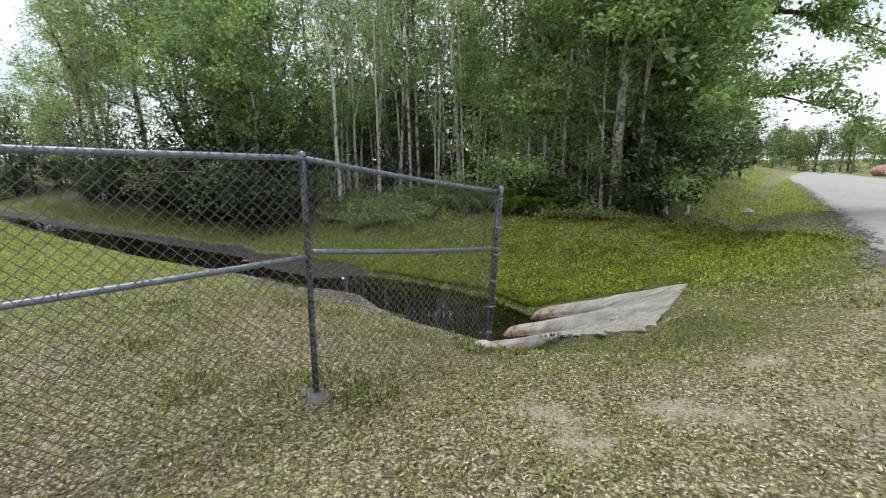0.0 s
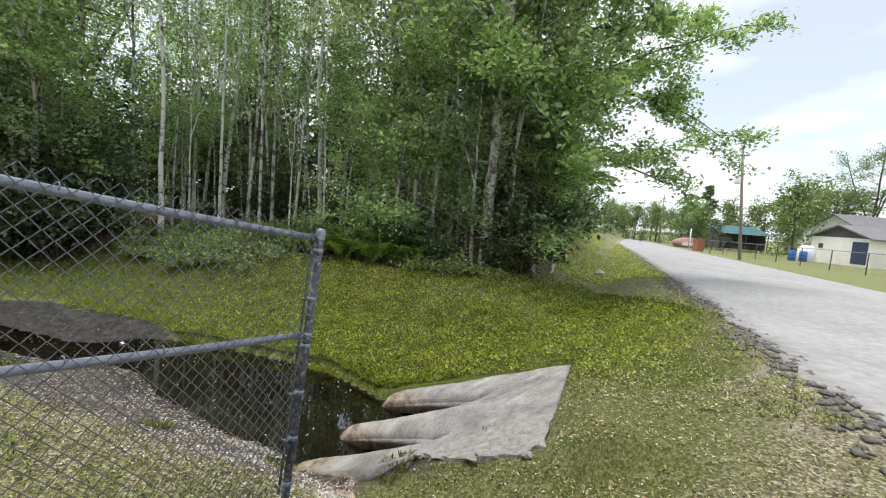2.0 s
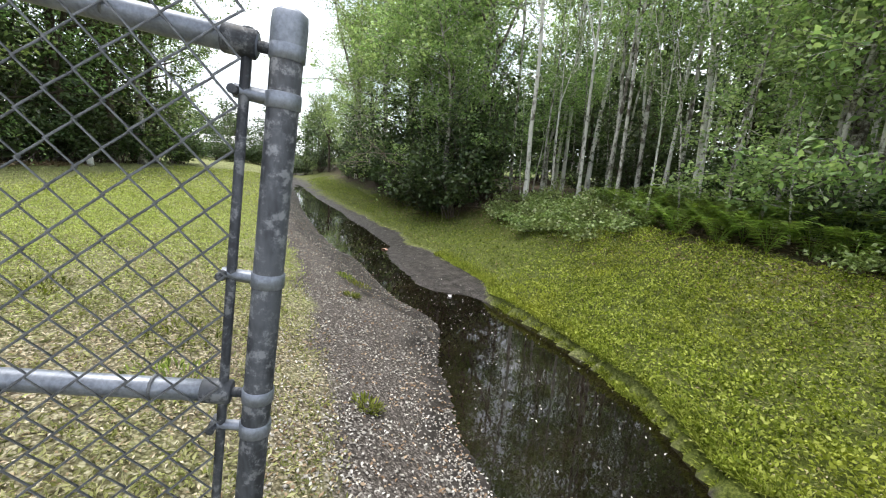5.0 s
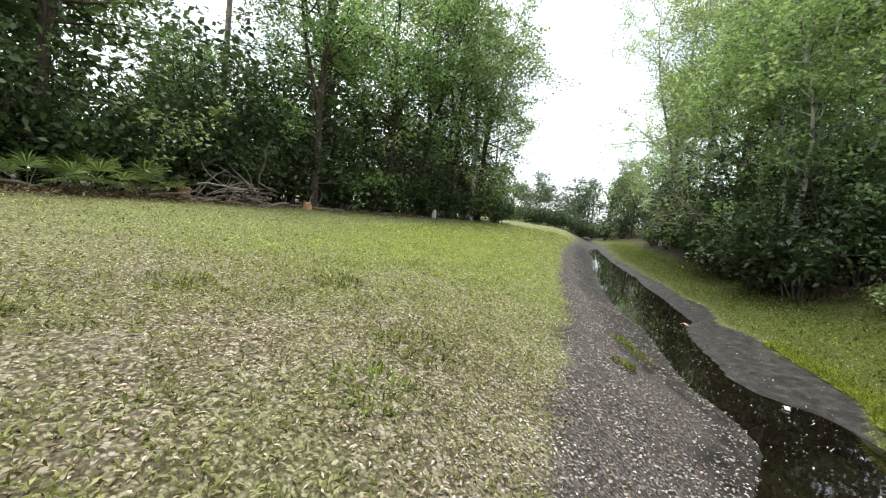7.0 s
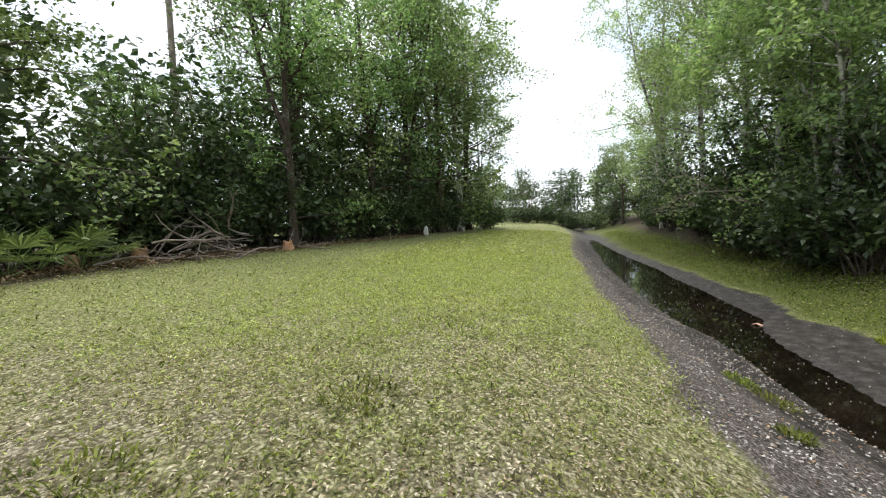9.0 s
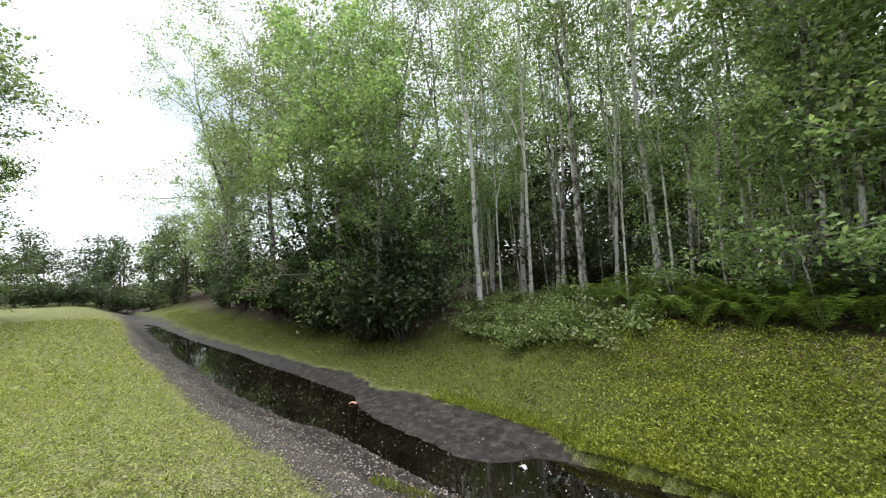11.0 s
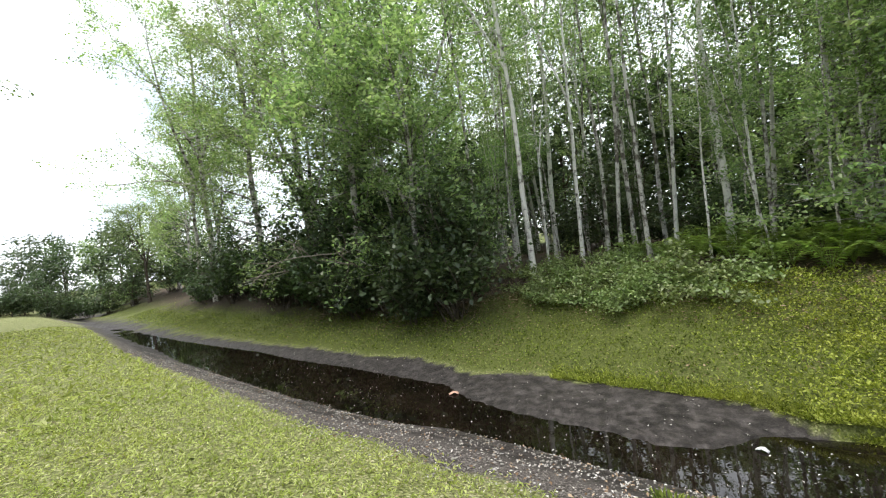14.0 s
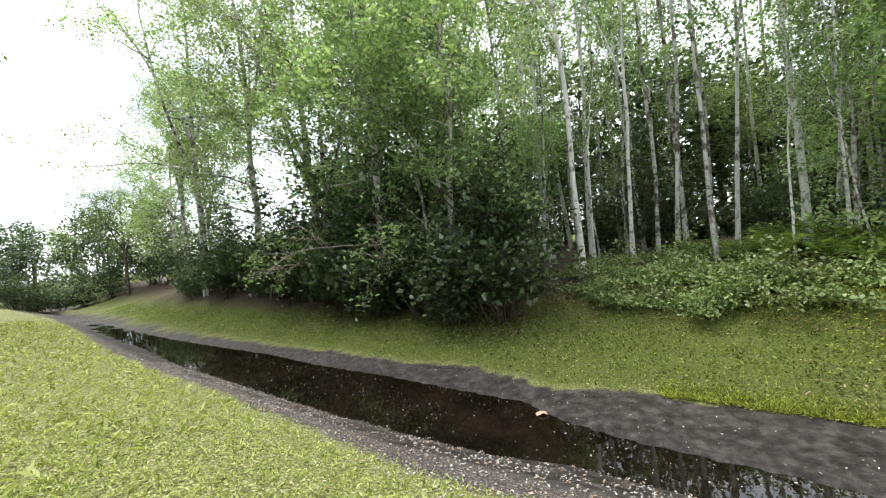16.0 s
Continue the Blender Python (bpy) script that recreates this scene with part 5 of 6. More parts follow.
stump(-9.75, -1.9, 0.14, 0.26, 1)
stump(-12.3, 0.35, 0.13, 0.22, 2)
stump(-8.75, -2.45, 0.11, 0.18, 3)
M_WHITE = plain("flaking_white_paint", (0.55, 0.55, 0.55), (0.78, 0.78, 0.78), 7, 0.7)
stone = new("white_stone", lump_mesh("white_stone", rng, (0.12, 0.10, 0.24), M_WHITE, 0.3))
stone.location = (-18.7, 4.45, land_z(-18.7, 4.45) + 0.2)
tagged(stone, "small upright whitish stone under the trees", "stone")
rock = new("grey_rock", lump_mesh("grey_rock", rng, (0.26, 0.16, 0.14), M_STONE, 0.35))
rock.location = (7.35, 14.54, land_z(7.35, 14.54) + 0.06)
tagged(rock, "grey rock lying in the grassy swale", "rock")
# tall bare pine behind the lawn trees
pine = tagged(new("pine_trunk"), "tall bare pine trunk above the lawn trees", "tree")
child("trunk", mesh_np("trunk", *tube(limb(rng, (-16.6, -4.4, 0.1), (0, 0, 1), 15, 0.03, 10, 0.3), np.linspace(0.13, 0.075, 11), 9), M_DEAD, True), pine)


# ---------------------------------------------------------------- across the road
M_WALL = plain("cream_painted_block", (0.70, 0.68, 0.62), (0.80, 0.78, 0.72), 1.5, 0.85)
M_SIDING = plain("white_siding", (0.72, 0.73, 0.74), (0.84, 0.85, 0.85), 2, 0.7)
M_ROOF = plain("grey_shingle", (0.13, 0.13, 0.14), (0.23, 0.23, 0.24), 4, 0.9)
M_TEAL = plain("teal_sheet_metal", (0.035, 0.11, 0.12), (0.06, 0.16, 0.17), 2, 0.6, 0.1)
M_NAVY = plain("navy_door_paint", (0.02, 0.035, 0.075), (0.035, 0.055, 0.11), 3, 0.6)
M_DARKWALL = plain("dark_timber_wall", (0.05, 0.05, 0.05), (0.11, 0.10, 0.10), 3, 0.9)
M_BRICK = plain("red_brick", (0.27, 0.10, 0.06), (0.40, 0.17, 0.11), 8, 0.9)
M_BLUE = plain("blue_plastic", (0.015, 0.09, 0.32), (0.03, 0.14, 0.42), 5, 0.45)
M_RED = plain("faded_red_tarp", (0.30, 0.14, 0.14), (0.42, 0.24, 0.235), 3, 0.8)
M_POLE = plain("weathered_pole_timber", (0.17, 0.14, 0.12), (0.30, 0.26, 0.23), 5, 0.9, stretch=(1, 1, 0.1))
M_BLACK = plain("black_rubber_cable", (0.02, 0.02, 0.02), (0.04, 0.04, 0.04), 5, 0.6)


def box(name, lo, hi, mat, parent, label="", bevel=0.02):
    bm = bmesh.new()
    bmesh.ops.create_cube(bm, size=1.0)
    for vert in bm.verts:
        vert.co = Vector([(lo[k] + hi[k]) / 2 + vert.co[k] * (hi[k] - lo[k]) for k in range(3)])
    bmesh.ops.bevel(bm, geom=bm.edges[:], offset=bevel, segments=1, affect="EDGES")
    return part(name, bm, mat, parent, label)


def gable_roof(parent, w, d, eave, ridge, over, mat):
    """Two pitched slabs with thickness, ridge along x."""
    for s in (-1, 1):
        bm = bmesh.new()
        y0, z0 = s * (d / 2 + over), eave - over * (ridge - eave) / (d / 2)
        vs = []
        for t in (0.0, 0.12):
            vs.append([bm.verts.new(p) for p in ((-w / 2 - over, y0, z0 + t), (w / 2 + over, y0, z0 + t), (w / 2 + over, 0, ridge + t), (-w / 2 - over, 0, ridge + t))])
        a, b = vs
        bm.faces.new(a)
        bm.faces.new(b)
        for k in range(4):
            bm.faces.new((a[k], a[(k + 1) % 4], b[(k + 1) % 4], b[k]))
        bmesh.ops.recalc_face_normals(bm, faces=bm.faces[:])
        part("roof_slope", bm, mat, parent)


def gable_end(parent, x, d, eave, ridge, mat):
    bm = bmesh.new()
    rows = [[bm.verts.new((x + t, y, z)) for y, z in ((-d / 2, eave), (d / 2, eave), (0, ridge))] for t in (-0.06, 0.06)]
    bm.faces.new(rows[0])
    bm.faces.new(rows[1])
    for k in range(3):
        bm.faces.new((rows[0][k], rows[0][(k + 1) % 3], rows[1][(k + 1) % 3], rows[1][k]))
    bmesh.ops.recalc_face_normals(bm, faces=bm.faces[:])
    part("gable", bm, mat, parent)


def house(name, w, d, eave, ridge, m_wall, m_gable, m_roof, label):
    root = tagged(new(name), label, "house")
    t = 0.15
    box("wall", (-w / 2, -d / 2, -0.4), (w / 2, -d / 2 + t, eave), m_wall, root)
    box("wall", (-w / 2, d / 2 - t, -0.4), (w / 2, d / 2, eave), m_wall, root)
    box("wall", (-w / 2, -d / 2 + t, -0.4), (-w / 2 + t, d / 2 - t, eave), m_wall, root)
    box("wall", (w / 2 - t, -d / 2 + t, -0.4), (w / 2, d / 2 - t, eave), m_wall, root)
    gable_end(root, -w / 2 + 0.08, d, eave, ridge, m_gable)
    gable_end(root, w / 2 - 0.08, d, eave, ridge, m_gable)
    gable_roof(root, w, d, eave, ridge, 0.35, m_roof)
    return root


shed = house("shed", 7.2, 6.0, 2.25, 3.3, M_WALL, M_DARKWALL, M_ROOF, "low cream block shed with grey roof and navy door")
door = box("door", (-3.65, -2.7, 0.0), (-3.59, -1.3, 1.95), M_NAVY, shed, "navy blue double door")
box("door_leaf", (-3.67, -2.01, 0.05), (-3.64, -1.99, 1.9), M_DARKWALL, door)
box("window", (-3.64, 1.6, 1.15), (-3.59, 2.1, 1.6), M_DARKWALL, shed, "small dark window")
shed.matrix_world = pose(43.5, 35.7, -0.1, 0, 0, -6)
home = house("house", 13.0, 8.0, 2.9, 4.9, M_SIDING, M_SIDING, M_ROOF, "white-sided house with low grey gable roof")
box("window", (3.0, -4.04, 1.0), (4.4, -3.98, 2.1), M_DARKWALL, home)
box("window", (-3.4, -4.04, 1.0), (-2.0, -3.98, 2.1), M_DARKWALL, home)
home.matrix_world = pose(54.5, 43.5, -0.1, 0, 0, -6)
teal = tagged(new("open_shed"), "open-fronted shed with teal metal roof", "shed")
box("wall", (-3.2, 1.7, -0.4), (3.2, 1.85, 2.0), M_DARKWALL, teal)
box("wall", (-3.2, -1.2, -0.4), (-3.05, 1.7, 1.95), M_DARKWALL, teal)
box("wall", (3.05, -1.2, -0.4), (3.2, 1.7, 1.95), M_DARKWALL, teal)
for k in range(13):
    bm = bmesh.new()
    x0 = -3.45 + k * 0.53
    prof = [(x0, 0.0), (x0 + 0.40, 0.0), (x0 + 0.46, 0.05), (x0 + 0.53, 0.05)]
    low = [[bm.verts.new((x, y, z + h)) for x, h in prof] for y, z in ((-2.2, 1.75), (1.9, 2.95))]
    top = [[bm.verts.new((x, y, z + h + 0.02)) for x, h in prof] for y, z in ((-2.2, 1.75), (1.9, 2.95))]
    for q in range(3):
        bm.faces.new((low[0][q], low[0][q + 1], low[1][q + 1], low[1][q]))
        bm.faces.new((top[0][q], top[0][q + 1], top[1][q + 1], top[1][q]))
        bm.faces.new((low[0][q], low[0][q + 1], top[0][q + 1], top[0][q]))
    bmesh.ops.recalc_face_normals(bm, faces=bm.faces[:])
    part("roof_sheet", bm, M_TEAL, teal)
for x in (-3.0, 0.0, 3.0):
    box("post", (x - 0.06, -1.9, -0.4), (x + 0.06, -1.78, 1.85), M_DARKWALL, teal)
teal.matrix_world = pose(48.0, 57.6, 0.1, 0, 0, -7)
far_house = house("house", 6.0, 5.0, 1.7, 2.5, M_WALL, M_SIDING, M_SIDING, "distant white house with pale roof beyond the lawn")
far_house.matrix_world = pose(-52.0, 16.6, 0.1, 0, 0, 80)


def utility_pole(x, y, h, label, box_h=None, lean=0.0):
    p = tagged(new("utility_pole"), label, "pole")
    z = land_z(x, y)
    child("shaft", mesh_np("shaft", *rod([(0, 0, -0.5), (0.03, 0, h * 0.5), (0.05, 0.02, h)], [0.115, 0.095, 0.075], 10), M_POLE, True), p)
    child("crossarm", mesh_np("crossarm", *rod([(-0.5, 0, h - 0.6), (0.55, 0, h - 0.6)], 0.05, 6), M_POLE, True), p)
    for q in (-0.45, 0.0, 0.5):
        child("insulator", mesh_np("insulator", *tube([(q, 0, h - 0.56), (q, 0, h - 0.5), (q, 0, h - 0.44), (q, 0, h - 0.4)], [0.03, 0.05, 0.035, 0.01], 8), M_CONC_WHITE, True), p)
    if box_h:
        child("transformer", mesh_np("transformer", *rod([(-0.3, 0, box_h), (-0.3, 0, box_h + 0.1), (-0.3, 0, box_h + 0.65), (-0.3, 0, box_h + 0.72)], [0.18, 0.2, 0.2, 0.1], 12), M_SIDING, True), p, "grey transformer can")
    axis = Vector((0.67, 0.74, 0)).normalized()
    p.matrix_world = Matrix.Translation((x, y, z)) @ Matrix.Rotation(-lean, 4, axis)
    top = p.matrix_world @ Vector((0.05, 0.02, h - 0.4))
    return tuple(top)


tops = [utility_pole(24.0, 28.4, 7.9, "leaning weathered timber utility pole with transformer", 5.3, radians(5.5)), utility_pole(42.4, 67.5, 8.2, "weathered timber utility pole beside the road"),
        utility_pole(59.0, 106.0, 8.2, "distant timber utility pole")]
for a, b in ((0, 1), (1, 2)):
    for off in (-0.4, 0.45):
        p, q = np.array(tops[a]) + [off, 0, 0], np.array(tops[b]) + [off, 0, 0]
        t = np.linspace(0, 1, 14)[:, None]
        pts = p + (q - p) * t - np.array([0, 0, 1.0]) * 4 * 0.7 * t * (1 - t)
        tagged(new("overhead_cable", mesh_np("overhead_cable", *tube(pts, 0.008, 4), M_BLACK, True)), "black overhead cable slung between poles", "cable")

# yard fence along the road's far side
yard_fence = tagged(new("yard_fence"), "low grey chain-link yard fence across the road", "fence")
f0, f1 = np.array([24.8, 19.0]), np.array([31.5, 44.5])
n_posts = 11
heads = []
for k in range(n_posts):
    p = f0 + (f1 - f0) * k / (n_posts - 1)
    z = land_z(*p)
    heads.append(np.array([p[0], p[1], z + 1.2]))
    child("post", mesh_np("post", *rod([(p[0], p[1], z - 0.2), (p[0], p[1], z + 1.22)], 0.03, 8), M_GALV, True), yard_fence)
child("top_rail", mesh_np("top_rail", *rod(heads, 0.022, 6), M_RAIL, True), yard_fence)
for k in range(n_posts - 1):
    a, b = heads[k] - [0, 0, 1.2], heads[k + 1] - [0, 0, 1.2]
    ln = np.linalg.norm(b - a)
    child("chain_link_mesh", mesh_np("chain_link_mesh", *chain_link(a, unit(b - a), ln, 1.18, np.array([0, 0, 1.0]), pitch=0.24, wire=0.004, over=0.0), M_WIRE, True), yard_fence)

pillar = tagged(new("brick_pillar"), "short red brick mailbox pillar by the road", "pillar")
box("shaft", (-0.38, -0.38, -0.3), (0.38, 0.38, 1.15), M_BRICK, pillar)
box("cap", (-0.44, -0.44, 1.15), (0.44, 0.44, 1.25), M_BRICK, pillar)
pillar.location = (30.2, 41.2, land_z(30.2, 41.2))
heap = new("covered_heap", lump_mesh("covered_heap", rng, (2.0, 1.3, 0.95), M_RED, 0.12, 3))
heap.location = (37.3, 53.0, land_z(37.3, 53.0) + 0.45)
tagged(heap, "low heap under a faded red cover", "heap")
flag = tagged(new("white_post"), "tall slim white post with a small sign board", "post")
child("shaft", mesh_np("shaft", *rod([(0, 0, -0.3), (0, 0, 2.4)], 0.07, 8), M_SIDING, True), flag)
box("board", (-0.9, -0.06, 0.35), (0.9, 0.0, 0.7), M_SIDING, flag)
flag.location = (34.2, 48.2, land_z(34.2, 48.2))


def barrel(x, y):
    ob = new("barrel", mesh_np("barrel", *rod([(0, 0, 0), (0, 0, 0.05), (0, 0, 0.28), (0, 0, 0.30), (0, 0, 0.33), (0, 0, 0.58), (0, 0, 0.61), (0, 0, 0.64), (0, 0, 0.88), (0, 0, 0.92)], [0.27, 0.29, 0.29, 0.31, 0.29, 0.29, 0.31, 0.29, 0.29, 0.26], 16), M_BLUE, True))
    ob.location = (x, y, land_z(x, y))
    tagged(ob, "blue plastic drum behind the yard fence", "barrel", "drums")


barrel(35.4, 36.0)
barrel(36.2, 35.7)
tank = new("water_tank", mesh_np("water_tank", *rod([(0, 0, 0), (0, 0, 0.1), (0, 0, 1.2), (0, 0, 1.45)], [0.6, 0.68, 0.68, 0.4], 18), M_SIDING, True))
tank.location = (37.4, 36.6, land_z(37.4, 36.6))
tagged(tank, "white plastic water tank beside the shed", "tank")


def make_conifer(seed, h):
    rng = np.random.default_rng(seed)
    root = tagged(new("conifer"), "tall dark conifer with drooping tiers", "tree")
    trunk = limb(rng, (0, 0, -0.2), (0, 0, 1), h, 0.03, 8, 0.3)
    wood, at = [tube(trunk, np.linspace(0.25, 0.03, 9), 7)], []
    for k in range(70):
        q = rng.uniform(0.12, 0.98)
        a = rng.uniform(0, 2 * math.pi)
        p = along(trunk, np.array([q]))[0]
        pts = limb(rng, p, (math.cos(a), math.sin(a), 0.05), (1 - q) * h * 0.30 + 0.4, 0.2, 5, -0.3)
        wood.append(tube(pts, np.linspace(0.04, 0.01, 6), 3))
        at.append(along(pts, rng.uniform(0.1, 1, 60)) + rng.normal(size=(60, 3)) * [0.3, 0.3, 0.16])
    child("trunk", mesh_np("trunk", *merge(wood), M_BARK_DARK, True), root)
    child("crown", mesh_np("crown", *leaves(rng, np.concatenate(at), 0.42, up=0.5), M_LEAF_DARK), root)
    return root


place(make_conifer(31, 12.0), 57.5, 76.6, 0)
BROAD = make_tree("broadleaf_tree", 404, 9.0, 0.2, 0.06, 40, 3.6, 3000, 0.36, M_LEAF_SHRUB, M_BARK_DARK, (0, 0), fork=2, puff=0.5, twigs=1)
tagged(BROAD, "rounded broadleaf tree in the distance", "tree", "distant trees")
place(BROAD, 45.0, 45.8, 0, 0.85, 1.25, dz=-1.0)
copy_at(DENSE[1], 57.0, 48.0, 30, 1.5, 1.1, dz=-0.8)
copy_at(DENSE[0], 51.5, 47.5, 130, 0.95, 1.0, dz=-0.8)
for x, y, s in ((60, 38, 1.3), (62, 58, 1.3), (56, 62, 1.0), (50, 68, 0.85), (64, 66, 1.2), (52, 76, 0.9), (45, 80, 0.85), (70, 86, 1.1), (52, 84, 0.9), (47, 88, 0.9), (58, 96, 0.9), (76, 110, 1.1), (66, 126, 1.0), (56, 128, 0.9), (84, 128, 1.2), (50, 118, 1.0), (72, 140, 1.2), (62, 60, 0.9), (36, 74, 0.7),
                (-62, 34, 0.8), (-74, 22, 0.8), (-72, 8, 0.9), (-50, 36, 0.9), (-90, 30, 1.0), (-92, 14, 1.0)):
    copy_at(BROAD, x, y, rng.uniform(0, 360), s, rng.uniform(0.9, 1.1), dz=-1.3 * s)
for x, y, s in ((40, 52, 0.7), (44, 62, 0.7), (48, 66, 0.7), (52, 62, 0.8), (55, 70, 0.8), (38, 80, 0.8), (42, 84, 0.8), (47, 96, 0.9), (62, 80, 0.9), (66, 96, 1.0), (44, 104, 0.9), (58, 116, 1.0), (39, 92, 0.9), (53, 108, 0.9), (56, 48, 0.8), (36, 62, 0.35)):
    copy_at(DEEP, x, y, rng.uniform(0, 360), s, 0.9, dz=-1.1 * s)


# ---------------------------------------------------------------- ground cover
def patch_noise(x, y, s):
    return np.array([noise.noise((a * s, b * s, 1.7)) for a, b in zip(x, y)])


def cover(name, rng, n, region, keep, size, mat, label, lift=0.012, up=0.4, aspect=0.25, stand=0.6, mound=0.0):
    """Many small blades or dead leaves lying on the ground, as one sheet of stuff."""
    x, y = region(n)
    ok = keep(x, y)
    x, y = x[ok], y[ok]
    z = land(x, y)
    if mound:
        z = z + mound * np.clip(patch_noise(x, y, 3.0) + 0.6 * patch_noise(x, y, 8.0), 0, 1)
    at = np.stack([x, y, z], 1)
    k = len(at)
    axis = rng.normal(size=(k, 3))
    axis[:, 2] = np.abs(axis[:, 2]) * stand
    axis = unit(axis)
    nor = rng.normal(size=(k, 3)) * 0.7 + [0, 0, up * 2]
    side = unit(np.cross(axis, nor))
    nor = np.cross(side, axis)
    s = (size * rng.uniform(0.55, 1.4, k))[:, None]
    base = at + np.array([0, 0, 1.0]) * rng.uniform(0.0, lift, (k, 1))
    tip = base + axis * s
    mid_p = (base + tip) / 2 + nor * s * 0.12
    w = side * s * aspect * 0.5
    v = np.stack([base, mid_p + w, tip, mid_p - w], 1).reshape(-1, 3)
    tagged(new(name, mesh_np(name, v, np.arange(4 * k).reshape(-1, 4), mat)), label, name.replace("_", " "), kind="stuff")


FOOTWAY = np.array([[0.8, -0.5], [0.9, 1.6], [1.2, 2.9], [0.7, 3.8], [-0.6, 3.6], [-3, 3.4], [-6.5, 4.2], [-10.5, 5.6]])
rng = np.random.default_rng(4242)


def beside_footway(spread):
    def f(n):
        seg = np.linalg.norm(np.diff(FOOTWAY, axis=0), axis=1)
        k = rng.choice(len(seg), n, p=seg / seg.sum())
        t = rng.uniform(0, 1, n)[:, None]
        p = FOOTWAY[k] + (FOOTWAY[k + 1] - FOOTWAY[k]) * t + rng.normal(size=(n, 2)) * spread
        return p[:, 0], p[:, 1]
    return f


def parts_of(x, y):
    u = (x - SLAB_O[0]) * SLAB_U[0] + (y - SLAB_O[1]) * SLAB_U[1]
    v = (x - SLAB_O[0]) * SLAB_V[0] + (y - SLAB_O[1]) * SLAB_V[1]
    r = road_side(x, y)
    slab = (u > -0.03) & (u < 2.3) & (v > -0.04) & (v < 1.82) & ~((v < 0.66 - 0.5 * u) & (u > 1.0))
    ditch = (y > gravel_edge(x) + 0.1 + rng.normal(size=len(x)) * 0.07) & (y < grass_edge(x) - 0.07) & (x < 2.2) & (u > 0.9)
    return slab, ditch, r


def bare_spot(x, y):
    out = np.zeros(len(x), bool)
    for a, b, w, h in ((0.98, 2.02, 0.27, 0.15), (1.62, 2.12, 0.30, 0.13), (2.27, 2.72, 0.22, 0.12), (1.1, 1.72, 0.18, 0.1), (1.95, 2.05, 0.18, 0.1), (4.37, 6.38, 0.35, 0.3)):
        out |= np.hypot((x - a) / w, (y - b) / h) < 0.55 + rng.normal(size=len(x)) * 0.25
    return out


def lawn(lo):
    def keep(x, y):
        slab, ditch, r = parts_of(x, y)
        pn = 0.55 * patch_noise(x, y, 1.1) + 0.5 * patch_noise(x, y, 4.0) + np.where(x < -4, 0.35, 0.0) + rng.normal(size=len(x)) * 0.4
        tuftiness = patch_noise(x, y, 13.0) + rng.normal(size=len(x)) * 0.18
        return ~slab & ~ditch & (r < -0.1) & (pn > lo) & (tuftiness > -0.14) & ~bare_spot(x, y)
    return keep


def bank(n):
    x = 5.5 - 36 * rng.uniform(0, 1, n) ** 1.55
    return x, grass_edge(np.minimum(x, 0.6)) + rng.uniform(-0.06, 3.2, n) + np.abs(rng.normal(size=n)) * np.where(x > 0.8, 1.3, 0.35)


def bank_keep(x, y):
    slab, ditch, r = parts_of(x, y)
    return ~slab & ~ditch & (r < -0.1)


def bank_clumps(x, y):
    pn = 0.6 * patch_noise(x, y, 1.4) + 0.6 * patch_noise(x, y, 5.0) + rng.normal(size=len(x)) * 0.35
    e = y - grass_edge(np.minimum(x, 0.6))
    return bank_keep(x, y) & (pn > -0.28) & ((x > -6.0) | (e + rng.normal(size=len(x)) * 0.3 < 2.0))


def east(keep):
    return lambda x, y: keep(x, y) & (x + rng.normal(size=len(x)) * 1.2 > -3.8)


def west(keep):
    return lambda x, y: keep(x, y) & (x + rng.normal(size=len(x)) * 1.2 < -3.8)


cover("lawn_grass", rng, 190000, beside_footway(1.5), west(lawn(-0.3)), 0.030, M_LAWN, "short dense fresh yellow-green lawn", aspect=0.30, stand=0.9, lift=0.035)
cover("lawn_grass", rng, 70000, beside_footway(3.4), west(lawn(-0.3)), 0.036, M_LAWN, "short dense fresh yellow-green lawn", aspect=0.28)
cover("grass_blades", rng, 230000, beside_footway(1.4), east(lawn(-0.15)), 0.028, M_GRASS, "short broad yellow-green lawn grass blades", aspect=0.30, stand=0.8, lift=0.03)
cover("grass_blades", rng, 70000, beside_footway(3.2), east(lawn(-0.1)), 0.034, M_GRASS, "short broad yellow-green lawn grass blades", aspect=0.28)


def weed_spots(x, y):
    pn = 0.7 * patch_noise(x, y, 2.2) + 0.8 * patch_noise(x, y, 9.0)
    return lawn(-0.6)(x, y) & (pn > 0.42)


cover("lawn_weeds", rng, 90000, beside_footway(1.6), weed_spots, 0.024, M_LAWN, "small bright green weed rosettes in the thin lawn", aspect=0.5, lift=0.03, stand=0.7)
cover("bank_grass", rng, 88000, bank, bank_clumps, 0.046, M_LUSH, "bright green grass and clover on the ditch bank", aspect=0.4, lift=0.05, stand=0.9)


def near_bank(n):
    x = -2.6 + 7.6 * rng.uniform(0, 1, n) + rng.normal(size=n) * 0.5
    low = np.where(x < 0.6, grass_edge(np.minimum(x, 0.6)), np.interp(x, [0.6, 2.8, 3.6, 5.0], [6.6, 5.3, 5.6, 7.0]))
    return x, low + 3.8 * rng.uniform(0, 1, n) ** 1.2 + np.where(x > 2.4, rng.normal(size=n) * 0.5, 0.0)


# near bank in the brighter twin green, which carries the sunlight
cover("bank_clover", rng, 75000, near_bank, bank_clumps, 0.040, M_CLOVER_SUNLIT, "mounded clover and grass above the water, coloured a sunlit bright green", aspect=0.5, lift=0.06, stand=0.8, mound=0.12)


def bank_lip(n):
    x = 1.6 - 7 * rng.uniform(0, 1, n) ** 1.6
    return x, grass_edge(x) + np.abs(rng.normal(size=n)) * 0.13 - 0.03 + 0.06 * patch_noise(x, x * 0.3, 3.0)


def clear_of_slab(x, y):
    return ~parts_of(x, y)[0]


